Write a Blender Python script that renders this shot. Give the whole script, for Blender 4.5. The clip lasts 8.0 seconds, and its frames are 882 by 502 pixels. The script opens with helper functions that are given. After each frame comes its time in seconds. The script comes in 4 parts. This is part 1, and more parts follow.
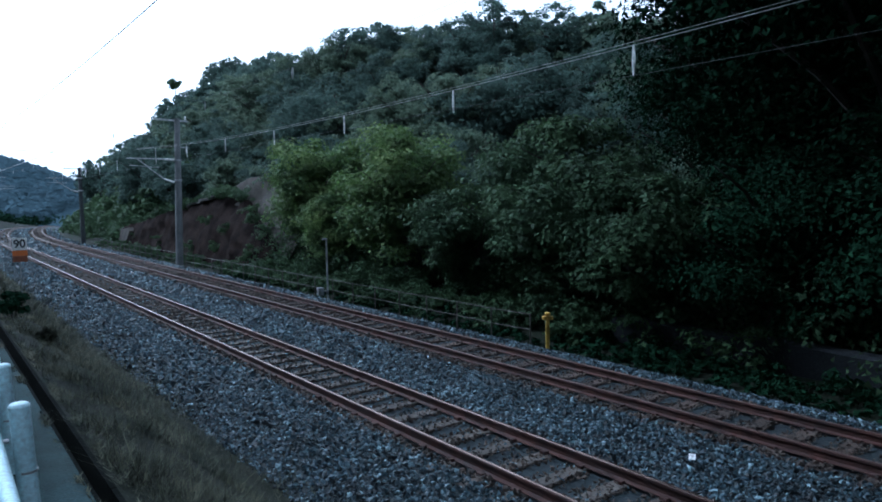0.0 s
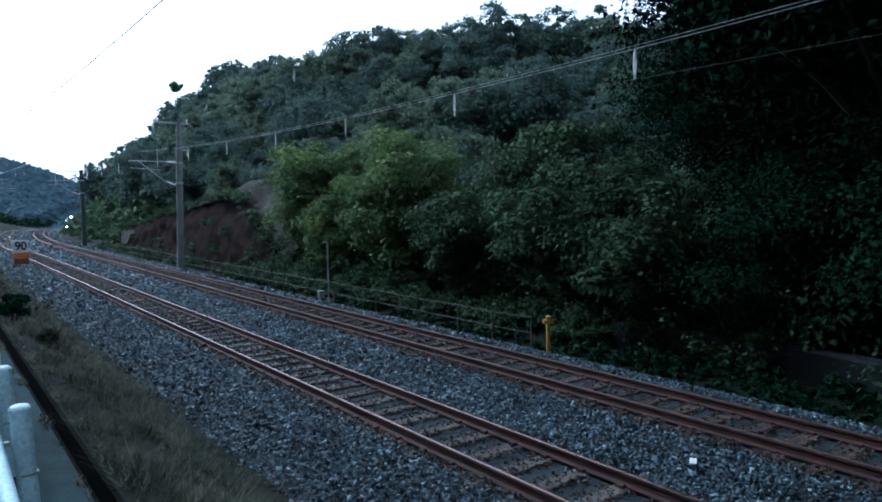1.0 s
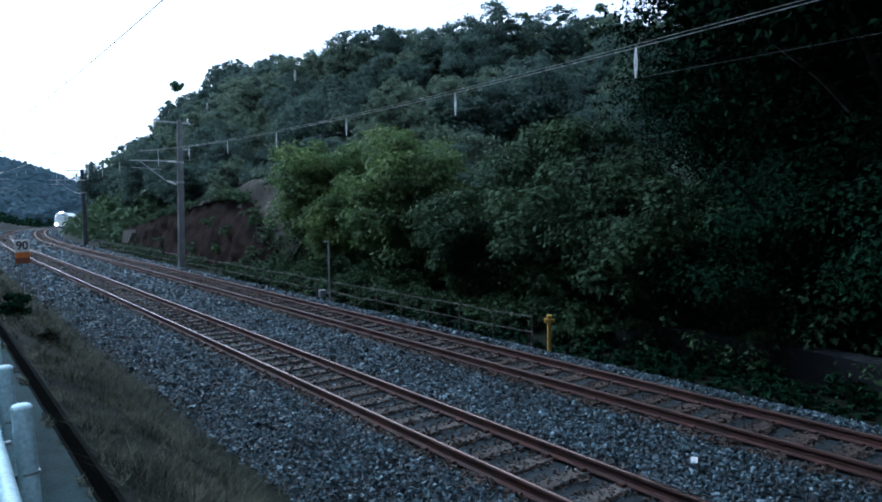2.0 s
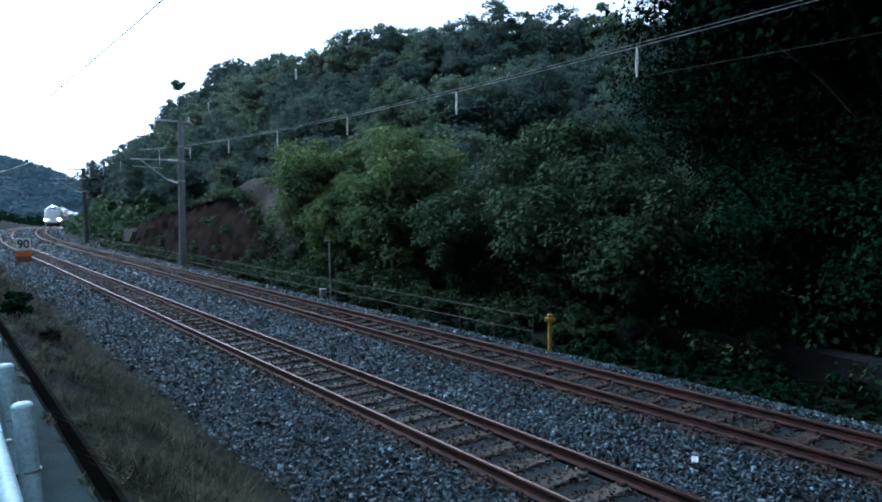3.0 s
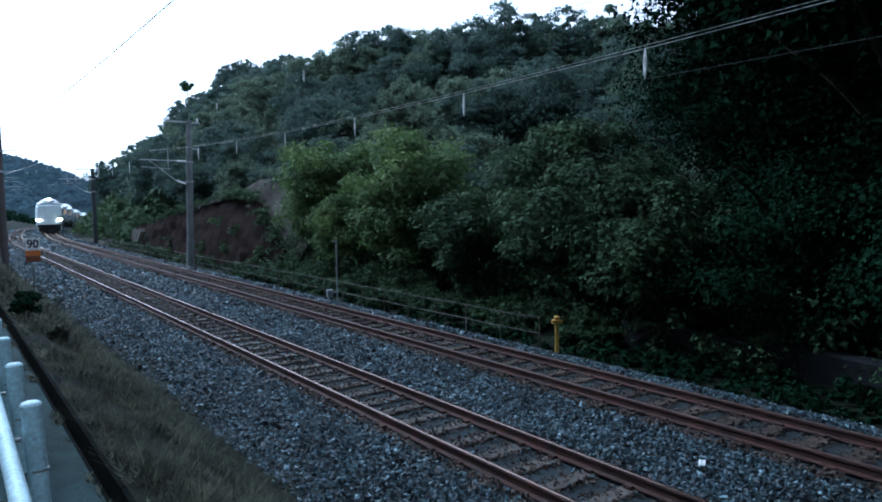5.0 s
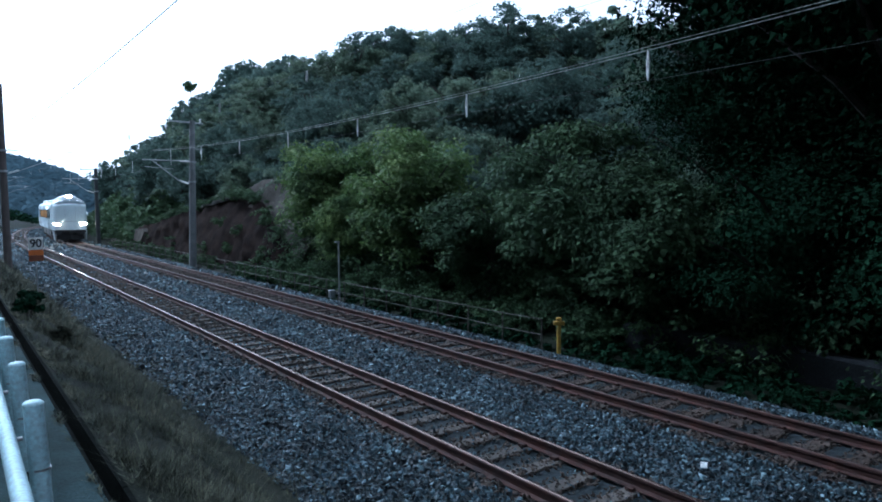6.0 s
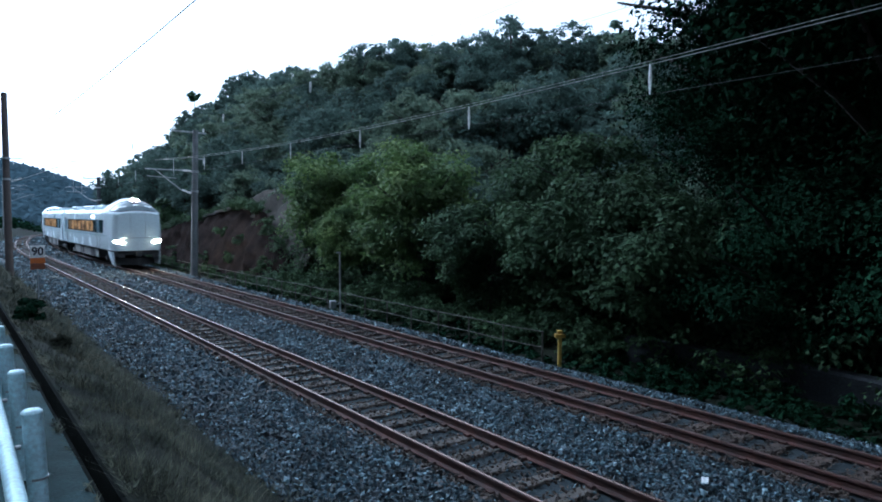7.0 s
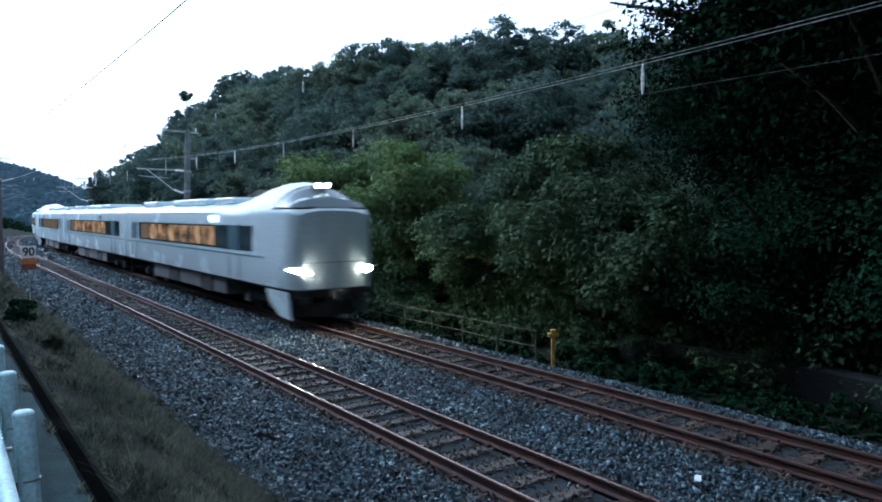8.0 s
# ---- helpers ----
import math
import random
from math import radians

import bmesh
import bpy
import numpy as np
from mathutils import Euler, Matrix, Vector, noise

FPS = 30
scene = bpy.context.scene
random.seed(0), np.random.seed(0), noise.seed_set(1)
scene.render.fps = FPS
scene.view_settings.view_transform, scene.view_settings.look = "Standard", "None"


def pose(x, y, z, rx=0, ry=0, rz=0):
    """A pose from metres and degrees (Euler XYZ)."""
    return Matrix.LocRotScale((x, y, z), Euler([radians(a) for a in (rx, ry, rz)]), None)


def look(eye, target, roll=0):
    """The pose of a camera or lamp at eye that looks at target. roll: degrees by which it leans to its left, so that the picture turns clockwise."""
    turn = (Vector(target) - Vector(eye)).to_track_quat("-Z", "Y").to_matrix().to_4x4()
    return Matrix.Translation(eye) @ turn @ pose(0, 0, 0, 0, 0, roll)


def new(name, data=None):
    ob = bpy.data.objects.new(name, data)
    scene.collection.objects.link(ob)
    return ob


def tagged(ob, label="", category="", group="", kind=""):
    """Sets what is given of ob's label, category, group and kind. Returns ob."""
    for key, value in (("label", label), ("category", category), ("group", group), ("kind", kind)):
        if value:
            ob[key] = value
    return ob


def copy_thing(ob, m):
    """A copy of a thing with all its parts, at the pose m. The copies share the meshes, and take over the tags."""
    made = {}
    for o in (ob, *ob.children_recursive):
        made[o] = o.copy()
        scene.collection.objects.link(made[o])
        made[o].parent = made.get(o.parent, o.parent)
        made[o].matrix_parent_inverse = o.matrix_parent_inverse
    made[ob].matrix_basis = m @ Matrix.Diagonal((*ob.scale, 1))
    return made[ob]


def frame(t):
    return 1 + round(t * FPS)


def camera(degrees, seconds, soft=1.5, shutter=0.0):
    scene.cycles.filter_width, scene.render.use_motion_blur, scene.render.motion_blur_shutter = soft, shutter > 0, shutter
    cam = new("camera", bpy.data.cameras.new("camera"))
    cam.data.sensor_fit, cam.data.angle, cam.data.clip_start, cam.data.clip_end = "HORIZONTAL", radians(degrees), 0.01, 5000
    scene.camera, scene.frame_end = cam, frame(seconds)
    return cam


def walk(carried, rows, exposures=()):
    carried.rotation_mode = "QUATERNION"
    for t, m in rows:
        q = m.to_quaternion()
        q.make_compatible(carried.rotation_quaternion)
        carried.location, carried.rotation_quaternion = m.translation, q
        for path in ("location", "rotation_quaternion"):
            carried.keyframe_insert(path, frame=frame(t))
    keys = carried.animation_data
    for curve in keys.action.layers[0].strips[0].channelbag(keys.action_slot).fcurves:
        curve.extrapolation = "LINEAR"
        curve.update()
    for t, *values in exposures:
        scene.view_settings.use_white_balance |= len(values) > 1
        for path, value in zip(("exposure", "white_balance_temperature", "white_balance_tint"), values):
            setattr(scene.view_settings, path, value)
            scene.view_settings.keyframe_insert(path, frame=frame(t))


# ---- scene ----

# camera: a phone held by hand on the road bank, turning a little
cam = camera(66.4, 8.0, soft=1.8, shutter=0.6)
EYE = (0.0, 0.0, 3.29)
TURNS = [(0.0, 85.60, 0.96, -37.65), (0.5, 85.67, 0.91, -37.48), (1.0, 85.87, 0.84, -37.56), (1.5, 85.88, 0.93, -37.56),
         (1.7, 85.85, 0.92, -37.53), (2.8, 85.73, 0.84, -37.42), (3.0, 85.72, 0.82, -37.41), (3.5, 85.72, 0.64, -37.45),
         (4.0, 85.70, 0.64, -37.47), (4.2, 85.71, 0.67, -37.36), (4.5, 85.82, 0.72, -36.91), (4.7, 85.84, 0.69, -36.86),
         (5.8, 85.91, 0.46, -36.64), (6.0, 85.93, 0.44, -36.61), (6.5, 86.16, 0.24, -36.50), (7.0, 86.91, -0.05, -36.47),
         (7.5, 86.95, 0.09, -36.43), (7.65, 86.95, 0.09, -36.48), (7.8, 86.90, 0.06, -36.93), (8.0, 86.87, 0.05, -37.03)]
walk(cam, [(t, pose(*EYE, rx, ry, rz)) for t, rx, ry, rz in TURNS],
     exposures=[(0.0, 1.28, 4700, 4), (8.0, 1.28, 4700, 4)])

# ---- light: a bright evening sky, the sun gone behind the valley's end ----
world = bpy.data.worlds.new("World")
scene.world = world
world.use_nodes = True
nt = world.node_tree
sky = nt.nodes.new("ShaderNodeTexSky")
sky.sky_type, sky.sun_disc = "NISHITA", False
SUN_EL, SUN_AZ = 42.0, -31.0  # degrees; azimuth clockwise from +y
sky.sun_elevation, sky.sun_rotation = radians(SUN_EL), radians(SUN_AZ)
sky.air_density, sky.dust_density = 1.0, 3.0
bg = nt.nodes["Background"]
pale = nt.nodes.new("ShaderNodeHueSaturation")  # thin evening cloud takes the colour out of the sky
pale.inputs["Saturation"].default_value = 0.04
nt.links.new(sky.outputs[0], pale.inputs["Color"])
nt.links.new(pale.outputs[0], bg.inputs[0])
bg.inputs[1].default_value = 0.15
sun = new("sun", bpy.data.lights.new("sun", "SUN"))
sun.data.energy, sun.data.angle, sun.data.color = 0.24, radians(18), (1.0, 0.93, 0.85)
sun.matrix_basis = look(Vector((math.sin(radians(SUN_AZ)), math.cos(radians(SUN_AZ)), math.tan(radians(SUN_EL)))) * 200, (0, 0, 0))

# ---- materials ----


def material(name, base, rough=0.7, metal=0.0, second=None, scale=4.0, fine=60.0, bump=0.2, island=0.0, objrand=0.0, emit=None, strength=0.0,
             blend=(0.35, 0.7), bumpscale=None, spec=0.5):
    """Two-scale noise between two colours, fine relief, optional variation from piece to piece."""
    m = bpy.data.materials.new(name)
    m.use_nodes = True
    n, l = m.node_tree.nodes, m.node_tree.links
    p = n["Principled BSDF"]
    second = second or tuple(c * 0.65 for c in base)
    tc = n.new("ShaderNodeTexCoord")
    a = n.new("ShaderNodeTexNoise")
    a.inputs["Scale"].default_value, a.inputs["Detail"].default_value, a.inputs["Roughness"].default_value = scale, 6, 0.6
    l.new(tc.outputs["Object"], a.inputs["Vector"])
    ramp = n.new("ShaderNodeValToRGB")
    ramp.color_ramp.elements[0].position, ramp.color_ramp.elements[1].position = blend
    ramp.color_ramp.elements[0].color = (*second, 1)
    ramp.color_ramp.elements[1].color = (*base, 1)
    l.new(a.outputs[0], ramp.inputs[0])
    b = n.new("ShaderNodeTexNoise")
    b.inputs["Scale"].default_value, b.inputs["Detail"].default_value = fine, 4
    l.new(tc.outputs["Object"], b.inputs["Vector"])
    hsv = n.new("ShaderNodeHueSaturation")
    l.new(ramp.outputs[0], hsv.inputs["Color"])
    val = n.new("ShaderNodeMapRange")
    val.inputs["From Min"].default_value, val.inputs["From Max"].default_value = 0.3, 0.7
    val.inputs["To Min"].default_value, val.inputs["To Max"].default_value = 0.78, 1.22
    l.new(b.outputs[0], val.inputs[0])
    out = val.outputs[0]
    if island or objrand:
        src = n.new("ShaderNodeNewGeometry").outputs["Random Per Island"] if island else n.new("ShaderNodeObjectInfo").outputs["Random"]
        k = island or objrand
        r = n.new("ShaderNodeMapRange")
        r.inputs["To Min"].default_value, r.inputs["To Max"].default_value = 1 - k, 1 + k
        l.new(src, r.inputs[0])
        mul = n.new("ShaderNodeMath")
        mul.operation = "MULTIPLY"
        l.new(out, mul.inputs[0]), l.new(r.outputs[0], mul.inputs[1])
        out = mul.outputs[0]
    l.new(out, hsv.inputs["Value"])
    l.new(hsv.outputs[0], p.inputs["Base Color"])
    p.inputs["Metallic"].default_value = metal
    p.inputs["Specular IOR Level"].default_value = spec
    rr = n.new("ShaderNodeMapRange")
    rr.inputs["To Min"].default_value, rr.inputs["To Max"].default_value = max(rough - 0.12, 0.02), min(rough + 0.12, 1)
    l.new(a.outputs[0], rr.inputs[0])
    l.new(rr.outputs[0], p.inputs["Roughness"])
    if bump:
        bp = n.new("ShaderNodeBump")
        bp.inputs["Strength"].default_value, bp.inputs["Distance"].default_value = bump, 0.02
        l.new(b.outputs[0], bp.inputs["Height"])
        l.new(bp.outputs[0], p.inputs["Normal"])
    if emit:
        p.inputs["Emission Color"].default_value = (*emit, 1)
        p.inputs["Emission Strength"].default_value = strength
    return m


STONE = material("ballast_stone", (0.066, 0.104, 0.130), 0.6, second=(0.013, 0.022, 0.029), scale=1.6, fine=30, island=0.9)
STONE_P = material("ballast_stone_pale", (0.24, 0.33, 0.37), 0.7, second=(0.10, 0.145, 0.17), scale=2, fine=30, island=0.6)
STONE_R = material("ballast_stone_rusty", (0.095, 0.070, 0.056), 0.85, second=(0.036, 0.027, 0.022), scale=0.9, fine=30, island=0.6)
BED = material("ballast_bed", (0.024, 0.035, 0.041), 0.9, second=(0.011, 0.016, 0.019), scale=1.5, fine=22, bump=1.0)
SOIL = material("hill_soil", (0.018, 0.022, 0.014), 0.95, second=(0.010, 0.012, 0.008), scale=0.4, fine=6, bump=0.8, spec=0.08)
ASPHALT = material("road_concrete", (0.048, 0.076, 0.080), 0.9, second=(0.020, 0.034, 0.033), scale=1.7, fine=40, bump=0.5, spec=0.12)
# Near-black concrete colour stands in for the shade inside the drain.
DITCH = material("ditch_shade_concrete", (0.009, 0.010, 0.009), 0.95, second=(0.004, 0.005, 0.004), scale=2, fine=30, bump=0.5, spec=0.02)
RUST = material("rail_rust", (0.074, 0.026, 0.017), 0.8, second=(0.030, 0.013, 0.010), scale=3, fine=70, bump=0.3)
TOP = material("rail_running_top", (0.44, 0.31, 0.27), 0.22, 0.85, second=(0.25, 0.16, 0.13), scale=2, fine=90, bump=0.05)
TOP_D = material("rail_dull_top", (0.16, 0.10, 0.082), 0.5, 0.5, second=(0.08, 0.045, 0.035), scale=2, fine=90, bump=0.05)
TIE = material("sleeper_wood", (0.085, 0.055, 0.042), 0.9, second=(0.035, 0.026, 0.022), scale=5, fine=45, bump=0.6, objrand=0.35)
TIE_C = material("sleeper_worn", (0.13, 0.11, 0.095), 0.9, second=(0.06, 0.05, 0.042), scale=5, fine=45, bump=0.4, objrand=0.25)
POLE = material("mast_concrete", (0.22, 0.225, 0.23), 0.85, second=(0.13, 0.135, 0.14), scale=2, fine=40)
POLE_B = material("mast_rust_brown", (0.11, 0.088, 0.082), 0.85, second=(0.07, 0.058, 0.055), scale=2, fine=40)
POLE_D = material("mast_dark_grey", (0.06, 0.066, 0.07), 0.9, second=(0.03, 0.034, 0.036), scale=2, fine=40)
STEEL = material("galvanised_steel", (0.42, 0.43, 0.44), 0.5, 0.6, scale=6, fine=60, bump=0.1)
FENCE = material("weathered_fence_pipe", (0.105, 0.10, 0.085), 0.75, 0.2, second=(0.045, 0.038, 0.030), scale=6, fine=60)
WIRE_L = material("bright_drawn_wire", (0.40, 0.40, 0.39), 0.5, 0.2, scale=3, bump=0)
WIRE = material("copper_wire", (0.10, 0.105, 0.10), 0.5, 0.5, scale=3, bump=0)
DROP = material("white_dropper_sleeve", (0.85, 0.86, 0.86), 0.4, scale=20, second=(0.7, 0.7, 0.7), bump=0)
CERAMIC = material("white_insulator", (0.8, 0.8, 0.78), 0.25, scale=15, second=(0.6, 0.6, 0.58), bump=0)
YELLOW = material("yellow_paint", (0.62, 0.40, 0.05), 0.6, second=(0.40, 0.24, 0.04), scale=9, fine=60)
WHITE = material("white_fence_paint", (0.63, 0.82, 0.88), 0.45, second=(0.48, 0.65, 0.70), scale=3, fine=40, bump=0.06)
SIGNW = material("sign_white", (0.88, 0.88, 0.87), 0.5, second=(0.68, 0.67, 0.63), scale=5, bump=0)
SIGNB = material("sign_black", (0.03, 0.03, 0.035), 0.6, scale=5, bump=0)
ORANGE = material("sign_orange", (0.62, 0.17, 0.03), 0.55, second=(0.50, 0.13, 0.025), scale=5, bump=0)
BROWN = material("sign_brown", (0.22, 0.07, 0.03), 0.6, scale=5, bump=0)
WALLC = material("retaining_wall_concrete", (0.06, 0.064, 0.072), 0.9, second=(0.028, 0.030, 0.034), scale=0.8, fine=25, bump=0.5, spec=0.1)
ROCK = material("bare_cut_rock", (0.030, 0.021, 0.018), 0.95, second=(0.011, 0.0085, 0.008), scale=1.1, fine=5, bump=1.0, spec=0.01)
ROCKP = material("pale_concrete_edge", (0.24, 0.22, 0.21), 0.9, second=(0.09, 0.08, 0.075), scale=0.9, fine=12, bump=0.5)
SLOPE = material("dry_slope_soil", (0.085, 0.075, 0.066), 0.95, second=(0.03, 0.028, 0.024), scale=0.9, fine=9, bump=0.8, spec=0.05)
BARK = material("bark", (0.055, 0.045, 0.034), 0.95, second=(0.028, 0.023, 0.018), scale=4, fine=30, bump=0.8)
LEAF_A = material("leaf_bright", (0.180, 0.225, 0.075), 0.55, second=(0.050, 0.088, 0.040), scale=0.5, fine=3, bump=0, island=0.4, spec=0.06)
LEAF_B = material("leaf_mid", (0.062, 0.100, 0.044), 0.65, second=(0.035, 0.060, 0.031), scale=0.35, fine=3, bump=0, island=0.4, spec=0.06)
# Leaf colour darkened to stand in for deep shade under the trees.
LEAF_C = material("leaf_shade_dark", (0.014, 0.036, 0.018), 0.9, second=(0.008, 0.022, 0.011), scale=0.3, fine=3, bump=0, island=0.45, spec=0.02)
# Both hill leaf colours are lifted and blued to carry air haze.
LEAF_H = material("leaf_hill_hazed", (0.115, 0.156, 0.098), 0.7, second=(0.074, 0.110, 0.078), scale=0.3, fine=3, bump=0, island=0.3, spec=0.05)
LEAF_D = material("leaf_hill_deep_hazed", (0.070, 0.104, 0.082), 0.7, second=(0.048, 0.078, 0.064), scale=0.3, fine=3, bump=0, island=0.3, spec=0.05)
# Distance haze is mixed into this bluish wood colour.
LEAF_F = material("far_wood_hazed", (0.062, 0.090, 0.108), 0.9, second=(0.048, 0.074, 0.090), scale=0.03, fine=0.3, bump=0, island=0.06, spec=0.0)
for leaf, glow_through, share in ((LEAF_A, (0.12, 0.20, 0.06), 0.22), (LEAF_B, (0.085, 0.125, 0.06), 0.15), (LEAF_H, (0.145, 0.175, 0.125), 0.35), (LEAF_D, (0.10, 0.132, 0.112), 0.35)):  # thin leaves let light through
    tree_nodes = leaf.node_tree.nodes
    thin = tree_nodes.new("ShaderNodeBsdfTranslucent")
    thin.inputs["Color"].default_value = (*glow_through, 1)
    both = tree_nodes.new("ShaderNodeMixShader")
    both.inputs[0].default_value = share
    leaf.node_tree.links.new(tree_nodes["Principled BSDF"].outputs[0], both.inputs[1])
    leaf.node_tree.links.new(thin.outputs[0], both.inputs[2])
    leaf.node_tree.links.new(both.outputs[0], tree_nodes["Material Output"].inputs[0])
GRASS = material("dry_grass", (0.125, 0.120, 0.078), 0.85, second=(0.022, 0.030, 0.022), scale=1.6, fine=9, bump=0, island=0.85, spec=0.2)
GRASSG = material("grass_bank_soil", (0.026, 0.028, 0.020), 0.95, second=(0.012, 0.014, 0.010), scale=0.8, fine=18, bump=0.8, spec=0.08)
CARW = material("train_white", (0.77, 0.86, 0.89), 0.25, second=(0.71, 0.80, 0.84), scale=0.6, fine=25, bump=0.0)
CARG = material("train_grey", (0.40, 0.43, 0.45), 0.4, second=(0.33, 0.36, 0.38), scale=1, fine=25, bump=0)
TEAL = material("train_teal_stripe", (0.10, 0.24, 0.27), 0.35, scale=1, bump=0)
UNDER = material("train_underframe", (0.05, 0.05, 0.052), 0.8, second=(0.03, 0.028, 0.028), scale=3, fine=30)
BOXG = material("train_equipment_grey", (0.19, 0.19, 0.185), 0.7, second=(0.11, 0.105, 0.10), scale=3, fine=30)
GLASS = material("train_dark_glass", (0.042, 0.066, 0.080), 0.12, second=(0.030, 0.048, 0.058), scale=1, bump=0, spec=0.5)
SCREEN = material("train_windscreen_glass", (0.055, 0.085, 0.10), 0.08, second=(0.04, 0.065, 0.078), scale=1, bump=0, spec=0.8)
DOORB = material("train_door_blue_grey", (0.12, 0.19, 0.23), 0.35, second=(0.09, 0.15, 0.18), scale=1, bump=0)
LIT = material("train_lit_window", (0.05, 0.04, 0.03), 0.12, scale=1.2, bump=0)
nodes = LIT.node_tree.nodes  # seats and curtains in a warm lit saloon, seen as uneven light
inside = nodes.new("ShaderNodeTexNoise")
inside.inputs["Scale"].default_value, inside.inputs["Detail"].default_value = 1.9, 3
glow = nodes.new("ShaderNodeValToRGB")
glow.color_ramp.elements[0].position, glow.color_ramp.elements[1].position = 0.36, 0.68
glow.color_ramp.elements[0].color, glow.color_ramp.elements[1].color = (0.10, 0.035, 0.008, 1), (1.0, 0.52, 0.2, 1)
LIT.node_tree.links.new(nodes.new("ShaderNodeTexCoord").outputs["Object"], inside.inputs["Vector"])
LIT.node_tree.links.new(inside.outputs[0], glow.inputs[0])
LIT.node_tree.links.new(glow.outputs[0], nodes["Principled BSDF"].inputs["Emission Color"])
nodes["Principled BSDF"].inputs["Emission Strength"].default_value = 0.25
DIM = material("train_dim_window", (0.04, 0.04, 0.04), 0.12, scale=1.2, bump=0, emit=(1.0, 0.55, 0.25), strength=0.06)
HEAD = material("headlamp_lit", (0.9, 0.88, 0.8), 0.2, scale=5, bump=0, emit=(1.0, 0.80, 0.50), strength=260.0)
HEADT = material("roof_headlamp_lit", (0.9, 0.88, 0.8), 0.2, scale=5, bump=0, emit=(1.0, 0.84, 0.58), strength=700.0)
MARK = material("destination_lamp_lit", (0.9, 0.9, 0.9), 0.3, scale=5, bump=0, emit=(1.0, 0.98, 0.92), strength=2.2)
PAPER = material("white_litter", (0.85, 0.85, 0.85), 0.6, second=(0.7, 0.7, 0.7), scale=20, bump=0)

# ---- small tools for building ----


class Shape:
    """Gathers boxes, tubes and sweeps into one mesh."""

    def __init__(self):
        self.v, self.f = [], []

    def add(self, verts, faces):
        n = len(self.v)
        self.v += [tuple(v) for v in verts]
        self.f += [tuple(i + n for i in q) for q in faces]
        return self

    def box(self, c, size, m=None, bevel=0.0):
        hx, hy, hz = (s / 2 for s in size)
        if bevel:
            b = bevel
            ring = [(hx - b, hy), (hx, hy - b), (hx, -hy + b), (hx - b, -hy), (-hx + b, -hy), (-hx, -hy + b), (-hx, hy - b), (-hx + b, hy)]
            inner = [(x * (1 - b / hx), y * (1 - b / hy)) for x, y in ring]
            vs = [(x, y, -hz) for x, y in inner] + [(x, y, -hz + b) for x, y in ring] + [(x, y, hz - b) for x, y in ring] + [(x, y, hz) for x, y in inner]
            fs = [tuple(range(8)), tuple(range(31, 23, -1))]
            for k in range(3):
                fs += [(k * 8 + i, k * 8 + 8 + i, k * 8 + 8 + (i + 1) % 8, k * 8 + (i + 1) % 8) for i in range(8)]
        else:
            vs = [(x, y, z) for z in (-hz, hz) for x, y in ((-hx, -hy), (hx, -hy), (hx, hy), (-hx, hy))]
            fs = [(3, 2, 1, 0), (4, 5, 6, 7), (0, 1, 5, 4), (1, 2, 6, 5), (2, 3, 7, 6), (3, 0, 4, 7)]
        c = Vector(c)
        vs = [(m @ Vector(v) if m else Vector(v)) + c for v in vs]
        return self.add(vs, fs)

    def tube(self, pts, r, n=8, r1=None, caps=True):
        pts = [Vector(p) for p in pts]
        r1 = r if r1 is None else r1
        vs, fs = [], []
        for i, p in enumerate(pts):
            d = (pts[min(i + 1, len(pts) - 1)] - pts[max(i - 1, 0)]).normalized()
            a = d.cross(Vector((0, 0, 1)) if abs(d.z) < 0.95 else Vector((1, 0, 0))).normalized()
            b = a.cross(d)
            rr = r + (r1 - r) * i / (len(pts) - 1)
            vs += [p + a * rr * math.cos(2 * math.pi * k / n) + b * rr * math.sin(2 * math.pi * k / n) for k in range(n)]
        for i in range(len(pts) - 1):
            fs += [(i * n + k, i * n + n + k, i * n + n + (k + 1) % n, i * n + (k + 1) % n) for k in range(n)]
        if caps:
            fs += [tuple(range(n)), tuple(range(len(vs) - 1, len(vs) - n - 1, -1))]
        return self.add(vs, fs)

    def sweep(self, rings, close=True, caps=True):
        n = len(rings[0])
        vs = [p for r in rings for p in r]
        fs = []
        for i in range(len(rings) - 1):
            for k in range(n if close else n - 1):
                fs.append((i * n + k, i * n + (k + 1) % n, i * n + n + (k + 1) % n, i * n + n + k))
        if caps and close:
            fs += [tuple(range(n - 1, -1, -1)), tuple(range(len(vs) - n, len(vs)))]
        return self.add(vs, fs)

    def mesh(self, name, mat, smooth=False):
        me = bpy.data.meshes.new(name)
        me.from_pydata(self.v, [], self.f)
        me.materials.append(mat)
        bm = bmesh.new()
        bm.from_mesh(me)
        bmesh.ops.recalc_face_normals(bm, faces=bm.faces)
        bm.to_mesh(me)
        bm.free()
        if smooth:
            me.polygons.foreach_set("use_smooth", [True] * len(me.polygons))
            me.set_sharp_from_angle(angle=radians(40))
        return me


def part(name, shape, mat, parent=None, label="", smooth=False):
    """One mesh object, under a thing or a part."""
    me = shape.mesh(name, mat, smooth) if isinstance(shape, Shape) else shape
    ob = new(name, me)
    ob.parent = parent
    return tagged(ob, label)


def base(name, m, label, category, group="", kind=""):
    ob = new(name)
    ob.matrix_basis = m
    ob.empty_display_size = 0.2
    return tagged(ob, label, category, group, kind)


